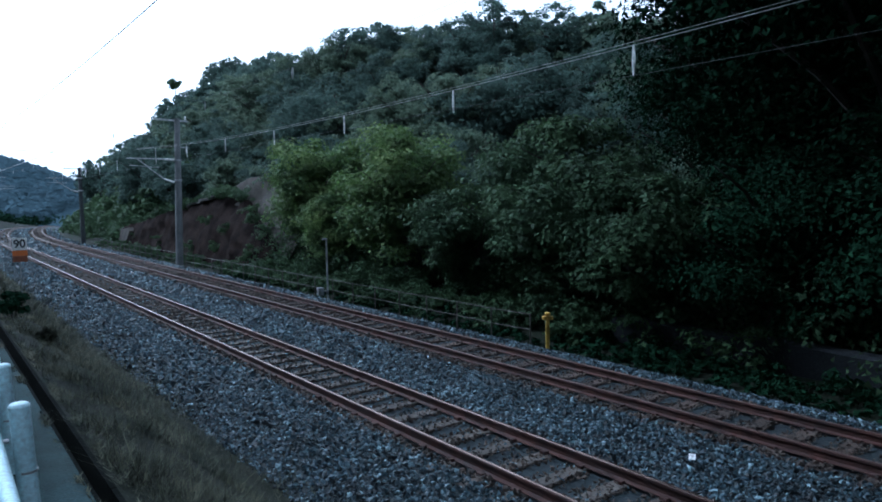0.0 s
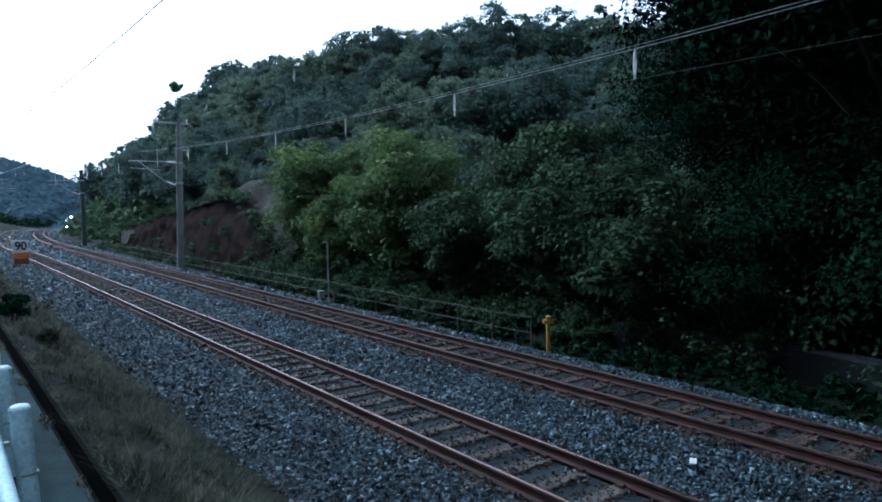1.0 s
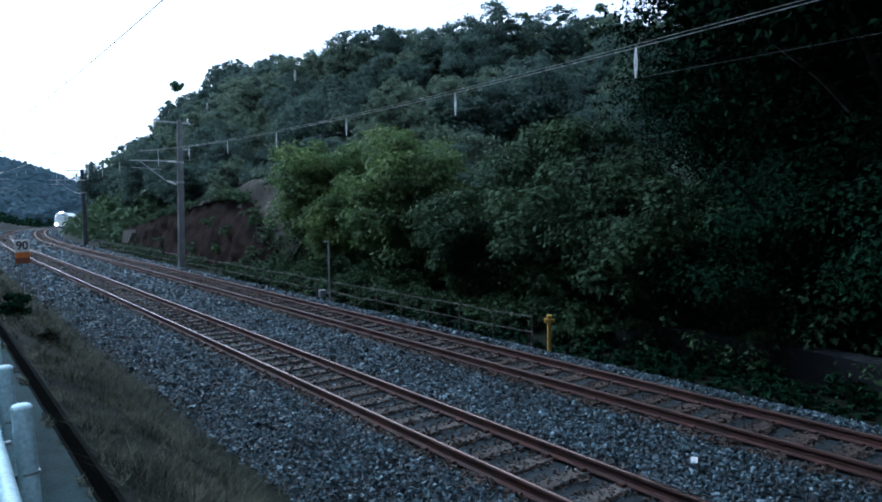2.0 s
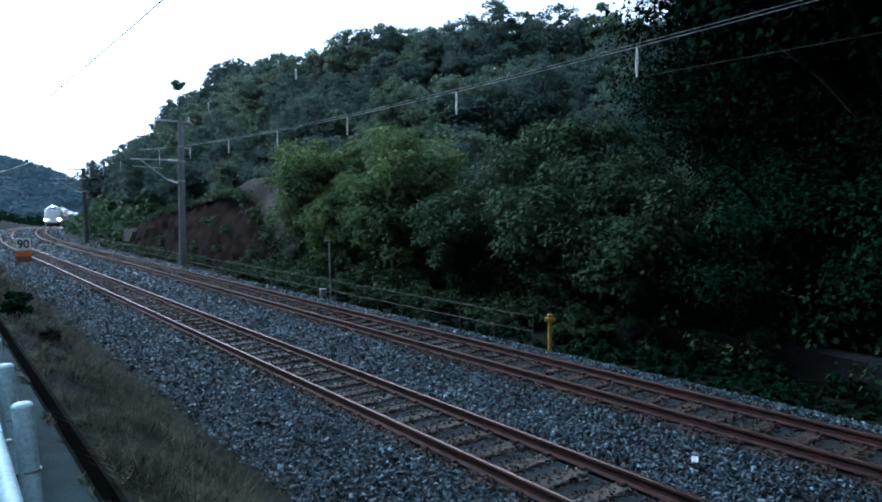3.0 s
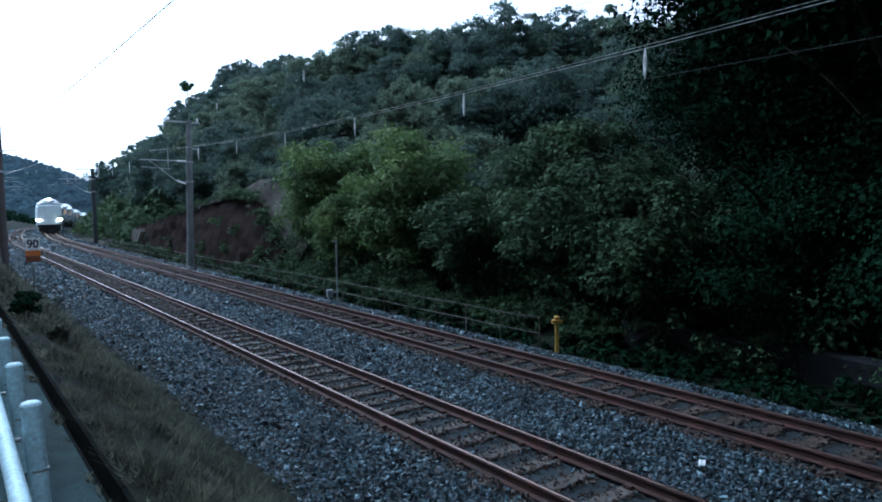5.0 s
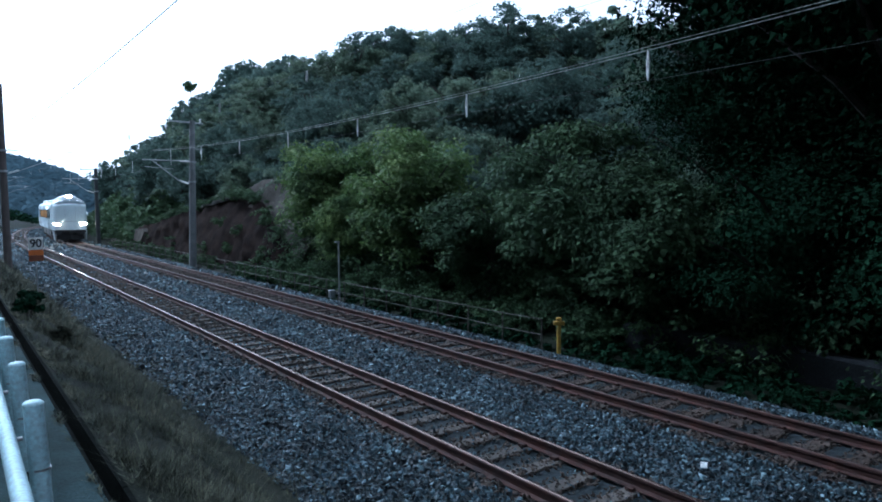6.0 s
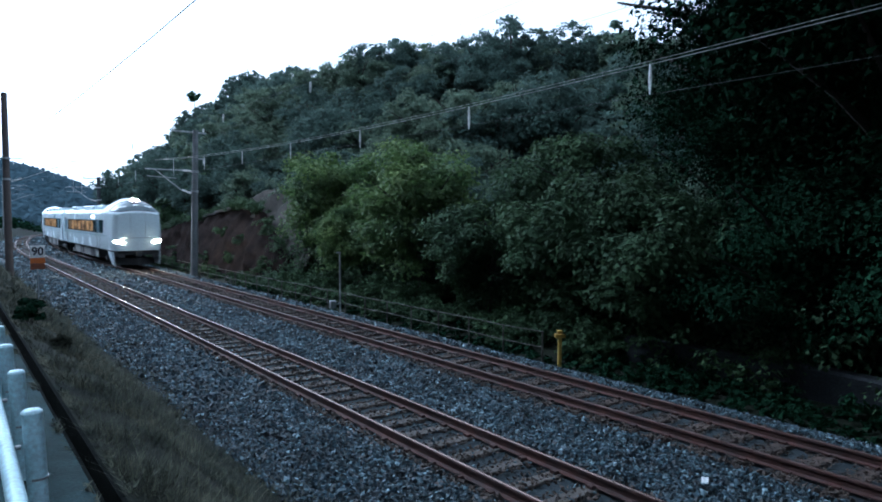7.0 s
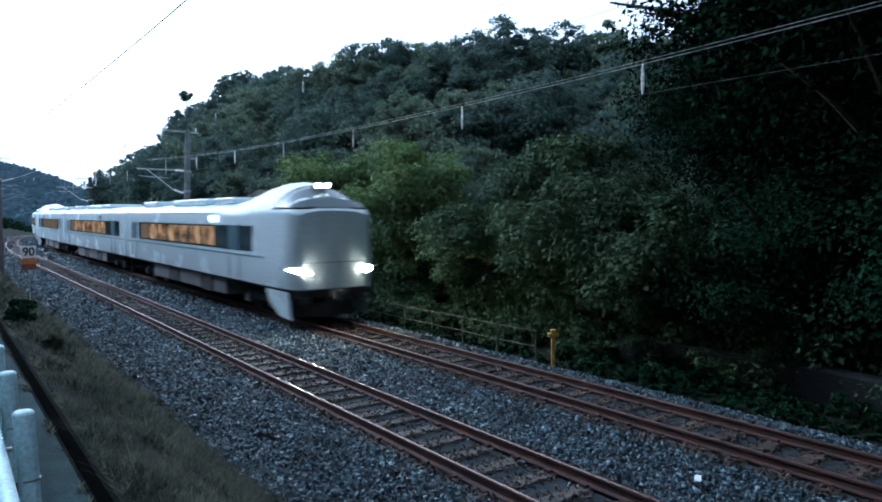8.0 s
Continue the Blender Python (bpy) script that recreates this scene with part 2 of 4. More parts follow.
def quad_mesh(name, corners, mats, tri=False):
    """A mesh of many loose quads from an array (n, 4, 3), or triangles (n, 3, 3)."""
    k = 3 if tri else 4
    n = len(corners)
    me = bpy.data.meshes.new(name)
    me.vertices.add(n * k)
    me.vertices.foreach_set("co", np.ascontiguousarray(corners, dtype=np.float32).ravel())
    me.loops.add(n * k)
    me.loops.foreach_set("vertex_index", np.arange(n * k, dtype=np.int32))
    me.polygons.add(n)
    me.polygons.foreach_set("loop_start", np.arange(n, dtype=np.int32) * k)
    me.update(calc_edges=True)
    me.validate()
    for m in mats:
        me.materials.append(m)
    return me


# ---- the line of the railway ----
STEP = 0.5
S = np.arange(-30.0, 420.0, STEP)
KAPPA = np.interp(S, [-30, 56, 72, 106, 124, 420], [0, 0, 1 / 330, 1 / 330, 1 / 950, 1 / 700])
HEADING = np.cumsum(KAPPA) * STEP  # radians to the right of +y
LX = 6.0 + np.cumsum(np.sin(HEADING)) * STEP
LY = -30.0 - STEP + np.cumsum(np.cos(HEADING)) * STEP
FAR = 3.6  # spacing of the two tracks


def grade(s):
    """The line falls away past the curve."""
    d = np.clip(np.asarray(s, float) - 112.0, 0, None)
    return np.where(d < 60, -0.0004 * d * d, -1.44 - 0.048 * np.minimum(d - 60, 90))


def on_line(s, off=0.0, z=0.0):
    """The place at s metres along the line, off metres to the right of the first track."""
    x, y, a = (float(np.interp(s, S, q)) for q in (LX, LY, HEADING))
    return Vector((x + off * math.cos(a), y - off * math.sin(a), z + float(grade(s))))


def turn(s):
    return float(np.interp(s, S, HEADING))


def to_line(x, y):
    """Arrays of (s, off) for ground places."""
    x, y = np.asarray(x, float), np.asarray(y, float)
    s = y.copy()
    for _ in range(6):
        a = np.interp(s, S, HEADING)
        s = s + (x - np.interp(s, S, LX)) * np.sin(a) + (y - np.interp(s, S, LY)) * np.cos(a)
        s = np.clip(s, S[0], S[-1])
    a = np.interp(s, S, HEADING)
    return s, (x - np.interp(s, S, LX)) * np.cos(a) - (y - np.interp(s, S, LY)) * np.sin(a)


def smooth(t):
    t = np.clip(t, 0, 1)
    return t * t * (3 - 2 * t)


ROAD_Z = 1.42


def ground_z(x, y):
    """Height of the bare ground, with unseen hills added left and behind."""
    x, y = np.asarray(x, float), np.asarray(y, float)
    s, u = to_line(x, y)
    z = np.interp(u, [-15.6, -15.0, -5.10, -5.07, -4.3, -2.9, -2.3, 5.6, 6.6, 8.2], [ROAD_Z - 0.04, 0.8, 0.8, 1.40, 1.02, -0.30, -0.46, -0.46, -0.62, -0.5])
    z = z + grade(s) * (1 - smooth((np.abs(u - 2) - 8) / 30))
    wob = 1.6 * np.sin(x * 0.11 + 1.3) * np.sin(y * 0.07) + 0.9 * np.sin(x * 0.23 + y * 0.19)
    end = 1 - smooth((y - 160) / 75)
    hill = np.interp(u, [8.2, 10, 14, 26, 40, 50, 60, 120], [0, 0.7, 3.0, 9.8, 16.5, 18.8, 18.8, 10])
    hill = hill * np.interp(y, [0, 30, 45, 60, 100], [0.50, 0.57, 0.79, 1.06, 1.11])
    hill = hill * np.interp(y, [100, 140, 165], [1.0, 1.41, 1.78])
    z = z + (hill + wob * smooth((u - 10) / 15)) * end
    # Two hills out of view, added to block sky light.
    left = smooth((-u - 11) / 20) * 42 * smooth((98 - y) / 26)
    behind = smooth((-y - 30) / 60) * 9 * smooth((np.abs(u - 2) - 8) / 14)
    ridge = 22.5 - np.clip(x - 20, -60, 400) * 0.30 + 2 * np.sin(x * 0.05)
    far = smooth((y - 205) / 190) * np.maximum(ridge, 6) + smooth((y - 600) / 500) * 12
    return z + left + behind + far


# ---- ground ----
def sheet_axis(marks):
    out = []
    for (a, b, d) in marks:
        out += list(np.arange(a, b, d))
    return np.array(out + [marks[-1][1]])


def make_ground():
    xs = sheet_axis([(-2500, -300, 200), (-300, -60, 20), (-60, -12, 4), (-12, -4, 1), (-4, 0.2, 0.7), (0.2, 0.9, 0.35), (0.9, 0.93, 0.015), (0.93, 4.2, 0.21), (4.2, 12, 0.9), (12, 70, 1.6), (70, 300, 12), (300, 2600, 200)])
    ys = sheet_axis([(-2500, -200, 200), (-200, -20, 20), (-20, 60, 1.5), (60, 240, 3.5), (240, 600, 12), (600, 3000, 160)])
    gx, gy = np.meshgrid(xs, ys)
    gz = ground_z(gx, gy)
    nx, ny = len(xs), len(ys)
    me = bpy.data.meshes.new("ground")
    v = np.stack([gx, gy, gz], -1).reshape(-1, 3)
    idx = np.arange(nx * ny).reshape(ny, nx)
    q = np.stack([idx[:-1, :-1], idx[:-1, 1:], idx[1:, 1:], idx[1:, :-1]], -1).reshape(-1, 4)
    me.from_pydata(v.tolist(), [], q.tolist())
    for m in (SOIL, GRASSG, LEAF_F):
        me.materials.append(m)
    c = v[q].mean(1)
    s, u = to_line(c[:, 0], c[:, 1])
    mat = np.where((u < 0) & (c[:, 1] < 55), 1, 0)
    # far ground takes the haze-tinted wood colour
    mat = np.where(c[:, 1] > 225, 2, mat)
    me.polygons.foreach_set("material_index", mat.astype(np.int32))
    me.polygons.foreach_set("use_smooth", [True] * len(q))
    tagged(new("ground", me), "dark wooded hillside and dry grass bank ground, with unseen added hills", "ground", kind="structure")


make_ground()


def make_ballast_bed():
    sh = Shape()
    prof = [(-2.75, -0.46), (-2.2, -0.30), (-1.75, -0.185), (-1.15, -0.165), (-0.72, -0.17), (-0.62, -0.20), (0.62, -0.20), (0.72, -0.17), (1.15, -0.165), (1.6, -0.19), (2.0, -0.19), (2.45, -0.165), (2.88, -0.17), (2.98, -0.20), (4.22, -0.20), (4.32, -0.17), (4.75, -0.165), (5.1, -0.2), (5.6, -0.36), (6.1, -0.62)]
    rings = [[on_line(s, u, z + 0.02 * noise.noise((s, u * 2, 0))) for u, z in prof] for s in np.arange(-20, 330, 0.8)]
    sh.sweep(rings, close=False)
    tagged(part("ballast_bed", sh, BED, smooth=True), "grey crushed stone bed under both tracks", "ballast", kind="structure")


make_ballast_bed()


def bed_z(u):
    return np.interp(u, [-2.75, -2.2, -1.75, -1.15, -0.72, -0.62, 0.62, 0.72, 1.15, 1.6, 2.0, 2.45, 2.88, 2.98, 4.22, 4.32, 4.75, 5.1, 5.6, 6.1], [-0.46, -0.30, -0.185, -0.165, -0.17, -0.20, -0.20, -0.17, -0.165, -0.19, -0.19, -0.165, -0.17, -0.20, -0.20, -0.17, -0.165, -0.2, -0.36, -0.62])


def make_stones():
    """Loose angular stones over the bed, smaller and closer near the road bank."""
    rng = np.random.default_rng(5)
    cells = []
    for s0, s1, d, size in ((-1, 12, 0.054, 0.037), (12, 26, 0.078, 0.048), (26, 60, 0.15, 0.075), (60, 120, 0.4, 0.13)):
        a, b = np.meshgrid(np.arange(s0, s1, d), np.arange(-2.95, 6.0, d))
        n = a.size
        cells.append(np.stack([a.ravel() + rng.uniform(-.5, .5, n) * d, b.ravel() + rng.uniform(-.5, .5, n) * d, size * rng.uniform(0.55, 1.3, n)], 1))
    p = np.concatenate(cells)
    # inside the gauge the sleepers lie bare, with thin stone between them
    u = p[:, 1]
    bay = np.abs((p[:, 0] / 0.62) % 1 - 0.5) * 0.62
    inside = (np.abs(u) < 0.68) | (np.abs(u - FAR) < 0.9)
    keep = ~(inside & (bay < 0.075)) & ~(np.abs(np.abs(u) - 0.56) < 0.1) & ~(np.abs(np.abs(u - FAR) - 0.56) < 0.1)
    keep &= ~((u < -2.5) & (rng.random(len(u)) < (-2.5 - u) / 0.45))
    p = p[keep]
    n = len(p)
    corner = np.array([(1, 0, 0), (0, 1, 0), (-1, 0, 0), (0, -1, 0), (0, 0, 1), (0, 0, -1)], float)
    v = corner[None] * rng.uniform(0.65, 1.15, (n, 6, 1)) * rng.uniform(0.5, 1.4, (n, 1, 3)) + rng.uniform(-0.3, 0.3, (n, 6, 3))
    p[:, 2] *= np.where((np.abs(p[:, 1]) < 0.62) | (np.abs(p[:, 1] - FAR) < 0.8), 0.8, 1.0)
    ang = rng.uniform(0, 6.283, (n, 2))
    c, s_ = np.cos(ang), np.sin(ang)
    x, y, z = v[..., 0], v[..., 1], v[..., 2] * 0.62
    x, z = x * c[:, :1] * 1 + z * s_[:, :1], -x * s_[:, :1] + z * c[:, :1]
    x, y = x * c[:, 1:] - y * s_[:, 1:], x * s_[:, 1:] + y * c[:, 1:]
    v = np.stack([x, y, z], -1) * p[:, 2][:, None, None]
    h = np.interp(p[:, 0], S, HEADING)
    px = np.interp(p[:, 0], S, LX) + p[:, 1] * np.cos(h)
    py = np.interp(p[:, 0], S, LY) - p[:, 1] * np.sin(h)
    pz = bed_z(p[:, 1]) + p[:, 2] * rng.uniform(-0.1, 0.75, n) + 0.02
    low = ((np.abs(p[:, 1]) < 0.6) | (np.abs(p[:, 1] - FAR) < 0.6))
    pz += low * 0.012
    v += np.stack([px, py, pz], -1)[:, None]
    face = np.array([(0, 1, 4), (1, 2, 4), (2, 3, 4), (3, 0, 4), (1, 0, 5), (2, 1, 5), (3, 2, 5), (0, 3, 5)])
    me = bpy.data.meshes.new("ballast_stones")
    me.vertices.add(n * 6)
    me.vertices.foreach_set("co", v.astype(np.float32).ravel())
    loops = (face[None] + (np.arange(n) * 6)[:, None, None]).astype(np.int32).ravel()
    me.loops.add(len(loops))
    me.loops.foreach_set("vertex_index", loops)
    me.polygons.add(n * 8)
    me.polygons.foreach_set("loop_start", np.arange(n * 8, dtype=np.int32) * 3)
    me.update(calc_edges=True)
    me.materials.append(STONE)
    me.polygons.foreach_set("use_smooth", [False] * len(me.polygons))
    me.materials.append(STONE_R)
    me.materials.append(STONE_P)
    pale_ = rng.random(n) < 0.15
    stained = (np.abs(p[:, 1]) < 0.85) & (rng.random(n) < 0.85) | (np.abs(p[:, 1] - FAR) < 1.0)
    me.polygons.foreach_set("material_index", np.repeat(np.where(stained, 1, np.where(pale_, 2, 0)), 8).astype(np.int32))
    tagged(new("ballast_stones", me), "loose grey blue crushed stones of the track ballast", "ballast", kind="stuff")


make_stones()

# ---- the two tracks ----
def make_track(off, tie_mat, top_mat, label):
    tr = base("railway_track", pose(0, 0, 0), label, "railway track", "tracks of the line", "structure")
    prof = [(-0.063, -0.153), (-0.063, -0.142), (-0.012, -0.122), (-0.009, -0.05), (-0.033, -0.036), (-0.033, -0.008), (-0.024, -0.001)]
    prof = prof + [(-x, z) for x, z in reversed(prof)]
    stations = np.concatenate([np.arange(-15, 60, 3.0), np.arange(60, 330, 2.0)])
    for side in (-0.566, 0.566):
        rail = part("rail", Shape().sweep([[on_line(s, off + side + x, z) for x, z in prof] for s in stations]), RUST, tr, "rusty steel rail")
        e = -0.006 * (1 if side > 0 else -1)
        head = [(e - 0.021, -0.006), (e - 0.018, 0.0), (e - 0.010, 0.0026), (e, 0.0034), (e + 0.010, 0.0026), (e + 0.018, 0.0), (e + 0.021, -0.006)]
        part("running_top", Shape().sweep([[on_line(s, off + side + x, z) for x, z in head] for s in stations]), top_mat, rail, "worn running surface", smooth=True)
    tie = Shape().box((0, 0, 0), (2.1, 0.22, 0.14), bevel=0.012).mesh("sleeper", tie_mat)
    rng = random.Random(3 + int(off))
    clips = Shape()
    rest = Shape()
    for k in range(-18, 330):
        s = k * 0.62
        p = on_line(s, off + rng.uniform(-0.03, 0.03), -0.226 + rng.uniform(-0.006, 0.006))
        rot = pose(0, 0, 0, 0, 0, -math.degrees(turn(s)) + rng.uniform(-1, 1))
        if k < 240:
            ob = new("sleeper", tie)
            ob.parent = tr
            ob.matrix_basis = Matrix.Translation(p) @ rot
        else:
            rest.box(p, (2.1, 0.22, 0.14), rot)
        if s < 70:
            for side in (-0.566, 0.566):
                for e in (-0.095, 0.095):
                    clips.box(on_line(s, off + side + e, -0.14), (0.075, 0.10, 0.045), rot)
    tagged(part("sleeper_row", rest, tie_mat, tr), kind="stuff")
    tagged(part("rail_clips", clips, RUST, tr), "rusty rail fastenings", kind="stuff")


make_track(0.0, TIE_C, TOP, "near railway track with rusty rails on worn sleepers in grey ballast")
make_track(FAR, TIE, TOP_D, "second railway track with rusty rails on dark wooden sleepers")


# ---- overhead line ----
def dropper(s, off, z0, z1):
    """A white dropper loop between messenger and contact wire."""
    th = base("wire_dropper", pose(0, 0, 0), "white sleeved dropper hanging between overhead wires", "dropper", "droppers of the overhead line")
    h = z0 - z1
    for k in (-1, 1):
        pts = [on_line(s + k * 0.022 * math.sin(math.pi * i / 8), off, z0 - h * i / 8) for i in range(9)]
        part("strand", Shape().tube(pts, 0.016 if s < 30 else 0.007, 5), DROP, th)


def overhead(off, spans, label, low=5.68, sag=0.62, contact_z=5.30):
    th = base("overhead_wire", pose(0, 0, 0), label, "overhead wire")
    messenger, contact = [], []
    for (s0, s1) in spans:
        for i in range(25):
            f = i / 24
            messenger.append(on_line(s0 + (s1 - s0) * f, off, low + sag * (2 * f - 1) ** 2))
    contact = [on_line(s, off, contact_z) for s in np.arange(spans[0][0], spans[-1][1] + 1, 4)]
    near, beyond = messenger[:26], messenger[25:]
    part("messenger_wire", Shape().tube(near, 0.008 if off else 0.0024, 5), WIRE_L if off else WIRE, th)
    part("messenger_wire", Shape().tube(beyond, 0.004, 5), WIRE, th)
    if off:
        part("messenger_wire", Shape().tube([p + Vector((0, 0, 0.055)) for p in near], 0.006, 5), WIRE_L, th)
    part("contact_wire", Shape().tube(contact, 0.005 if off else 0.0024, 5), WIRE, th)


SPANS = [(-5.5, 39.7), (39.7, 69), (69, 99), (99, 129), (129, 160)]
overhead(FAR, SPANS, "copper overhead wires above the second track")
overhead(0.0, SPANS, "copper overhead wires above the first track", 5.92, 0.38, 5.52)


def messenger_z(s):
    for a, b in SPANS:
        if a <= s < b:
            return 5.68 + 0.62 * (2 * (s - a) / (b - a) - 1) ** 2


for s in (2.3, 7.1, 11.93, 16.85, 21.6, 26.2, 31.0, 36.0, 44.5, 49.5, 54.5, 59.5, 64.5, 69.5):
    dropper(s, FAR, messenger_z(s), messenger_z(s) - 0.50 if s < 30 else 5.30)


for s in (12.52, 17.72, 22.95, 28.2, 33.4, 45.0, 51.0, 57.0, 63.0):
    a, b = [q for q in SPANS if q[0] <= s < q[1]][0]
    z = 5.92 + 0.38 * (2 * (s - a) / (b - a) - 1) ** 2
    dropper(s, 0.0, z, z - 0.21)


def insulator(sh, p, d, n=5):
    d = Vector(d).normalized()
    for i in range(n):
        q = Vector(p) + d * 0.055 * i
        sh.tube([q, q + d * 0.02, q + d * 0.04], 0.065, 10, 0.03)
    return sh


def mast(s, off, top, label, reach, mat=POLE, lean=0.0):
    p = on_line(s, off, -0.5)
    th = base("catenary_mast", Matrix.Translation(p) @ pose(0, 0, 0, 0, lean, 0), label, "mast", "masts of the overhead line")
    H = top + 0.5
    part("pole", Shape().tube([(0, 0, 0), (0, 0, H * 0.5), (0, 0, H)], 0.205, 14, 0.15), mat, th, smooth=True)
    side = Vector((math.cos(turn(s)), -math.sin(turn(s)), 0)) * (1 if reach > off else -1)
    L = abs(reach - off)
    lift = 0.6 if off < 0 else 0.0
    z = lambda h: Vector((0, 0, h + 0.5 + lift))
    part("band", Shape().tube([z(5.68), z(5.80)], 0.21, 14), STEEL, th)
    part("band", Shape().tube([z(4.55), z(4.67)], 0.215, 14), STEEL, th)
    part("top_tube", Shape().tube([z(5.78) + side * 0.7, z(5.74) + side * (L + 0.7)], 0.028 if off > 0 else 0.018, 8), STEEL, th)
    part("stay_tube", Shape().tube([z(4.65) + side * 0.75, z(5.74) + side * (L + 0.2)], 0.03 if off > 0 else 0.017, 8), STEEL, th)
    part("steady_arm", Shape().tube([z(5.30) + side * (L * 0.5), z(5.36) + side * (L + 0.6)], 0.018 if off > 0 else 0.012, 8), STEEL, th)
    part("insulator", insulator(Shape(), z(5.77) + side * 0.22, side, 9), CERAMIC, th, "white ribbed insulator")
    part("insulator", insulator(Shape(), z(4.5) + side * 0.22, side * 0.75 + Vector((0, 0, 0.25)), 10), CERAMIC, th, "white ribbed insulator")
    if off < 0:
        return th
    part("cross_arm", Shape().box(z(top - 0.12) + side * 0.35, (1.9, 0.09, 0.09), pose(0, 0, 0, 0, 0, -math.degrees(turn(s)))), STEEL, th)
    for e in (-0.45, 1.2):
        part("post_insulator", insulator(Shape(), z(top - 0.06) + side * e, (0, 0, 1), 4), CERAMIC, th, "white ribbed insulator")
    part("feeder_bracket", Shape().box(z(6.5) + side * -0.32, (0.55, 0.07, 0.07)), STEEL, th)
    part("post_insulator", insulator(Shape(), z(6.2) + side * -0.5, (0, 0, 1), 5), CERAMIC, th, "white ribbed insulator")
    return th


mast(39.7, 5.6, 8.1, "grey concrete overhead line mast beside the second track", FAR, lean=1.5)
for at in (69.0,):
    mast(at, 5.6, 6.7, "dark grey overhead line mast far along the curve", FAR, POLE_D)
mast(44.0, -3.1, 9.9, "rust brown overhead line mast beside the first track", 0.0, POLE_B)
mast(84.0, -3.2, 8.6, "grey concrete overhead line mast on the outer side of the curve", 0.0)
mast(120.0, -3.4, 8.3, "grey concrete overhead line mast on the outer side of the curve", 0.0)


def feeder(points, label, radius=0.006):
    pts = []
    for a, b in zip(points, points[1:]):
        for i in range(14):
            f = i / 14
            q = Vector(a).lerp(Vector(b), f)
            q.z -= 0.5 * (1 - (2 * f - 1) ** 2)
            pts.append(q)
    pts.append(Vector(points[-1]))
    ob = part("feeder_cable", Shape().tube(pts, radius, 5), WIRE)
    tagged(ob, label, "cable")


for e in (1.2,):
    feeder([on_line(s, 5.5 - e, 8.3) for s in (-5.5, 39.7, 69, 99, 129)], "thin feeder cable between the tops of the masts", 0.002)
feeder([(3.9, -12, 7.75), (3.9, 44, 7.75), on_line(84, -2.1, 7.75)], "thin dark feeder cable above the road bank", 0.013)


# ---- beside the second track ----
def handrail():
    th = base("handrail_fence", pose(0, 0, 0), "weathered steel pipe handrail fence beside the second track", "fence")
    off, z0 = 6.25, -0.62
    s0, s1 = 12.2, 70.0
    for z in (0.29, -0.11):
        part("rail_pipe", Shape().tube([on_line(s, off, z + 0.012 * math.sin(s * 1.7)) for s in np.arange(s0, s1 + 0.1, 1.5)], 0.014, 6), FENCE, th)
    k = 0
    for s in np.arange(s0, s1 + 0.1, 1.5):
        k += 1
        p = on_line(s, off, z0)
        lean = 0.02 * math.sin(k * 2.3)
        part("fence_post", Shape().tube([p, p + Vector((lean, lean, 0.93))], 0.024, 8), FENCE, th)


handrail()


def yellow_marker():
    th = base("track_marker", Matrix.Translation((11.35, 10.75, -0.55)) @ pose(0, 0, 0, 0, 0, -38), "short yellow painted track marker post with a cross head", "marker post")
    part("post", Shape().box((0, 0, 0.56), (0.085, 0.085, 1.12), bevel=0.01), YELLOW, th)
    part("cross_head", Shape().box((0, -0.02, 1.06), (0.25, 0.11, 0.09), bevel=0.012), YELLOW, th)
    part("cap", Shape().box((0, 0, 1.15), (0.12, 0.12, 0.07), bevel=0.012), YELLOW, th)


yellow_marker()


def thin_pole():
    th = base("slim_post", Matrix.Translation((11.5, 21.7, -0.5)), "slim grey steel post with a small head beside the fence", "post")
    part("shaft", Shape().tube([(0, 0, 0), (0, 0, 2.45)], 0.035, 8), STEEL, th)
    part("head_plate", Shape().box((-0.06, 0, 2.42), (0.2, 0.05, 0.06), bevel=0.008), STEEL, th)
    part("junction_box", Shape().box((-0.28, 0.05, 0.55), (0.22, 0.16, 0.28), bevel=0.012), STEEL, th)
    part("box_arm", Shape().box((-0.12, 0.05, 0.55), (0.2, 0.04, 0.04)), STEEL, th)


thin_pole()


def low_wall():
    sh = Shape()
    rings = []
    for s in np.arange(-14, 11.1, 1.0):
        w = 0.03 * math.sin(s * 2.1)
        rings.append([on_line(s, 8.1, -0.6), on_line(s, 8.0 + w, 0.15 + w), on_line(s, 8.05, 0.2 + w), on_line(s, 8.4, 0.2 + w), on_line(s, 8.5, -0.6)])
    sh.sweep(rings)
    tagged(part("wall_low", sh, WALLC), "low grey concrete retaining wall at the foot of the wooded slope", "retaining wall", kind="structure")


low_wall()


CUT_TOP = [1.6, 2.7, 4.1, 4.4, 3.5, 2.6, 1.9]


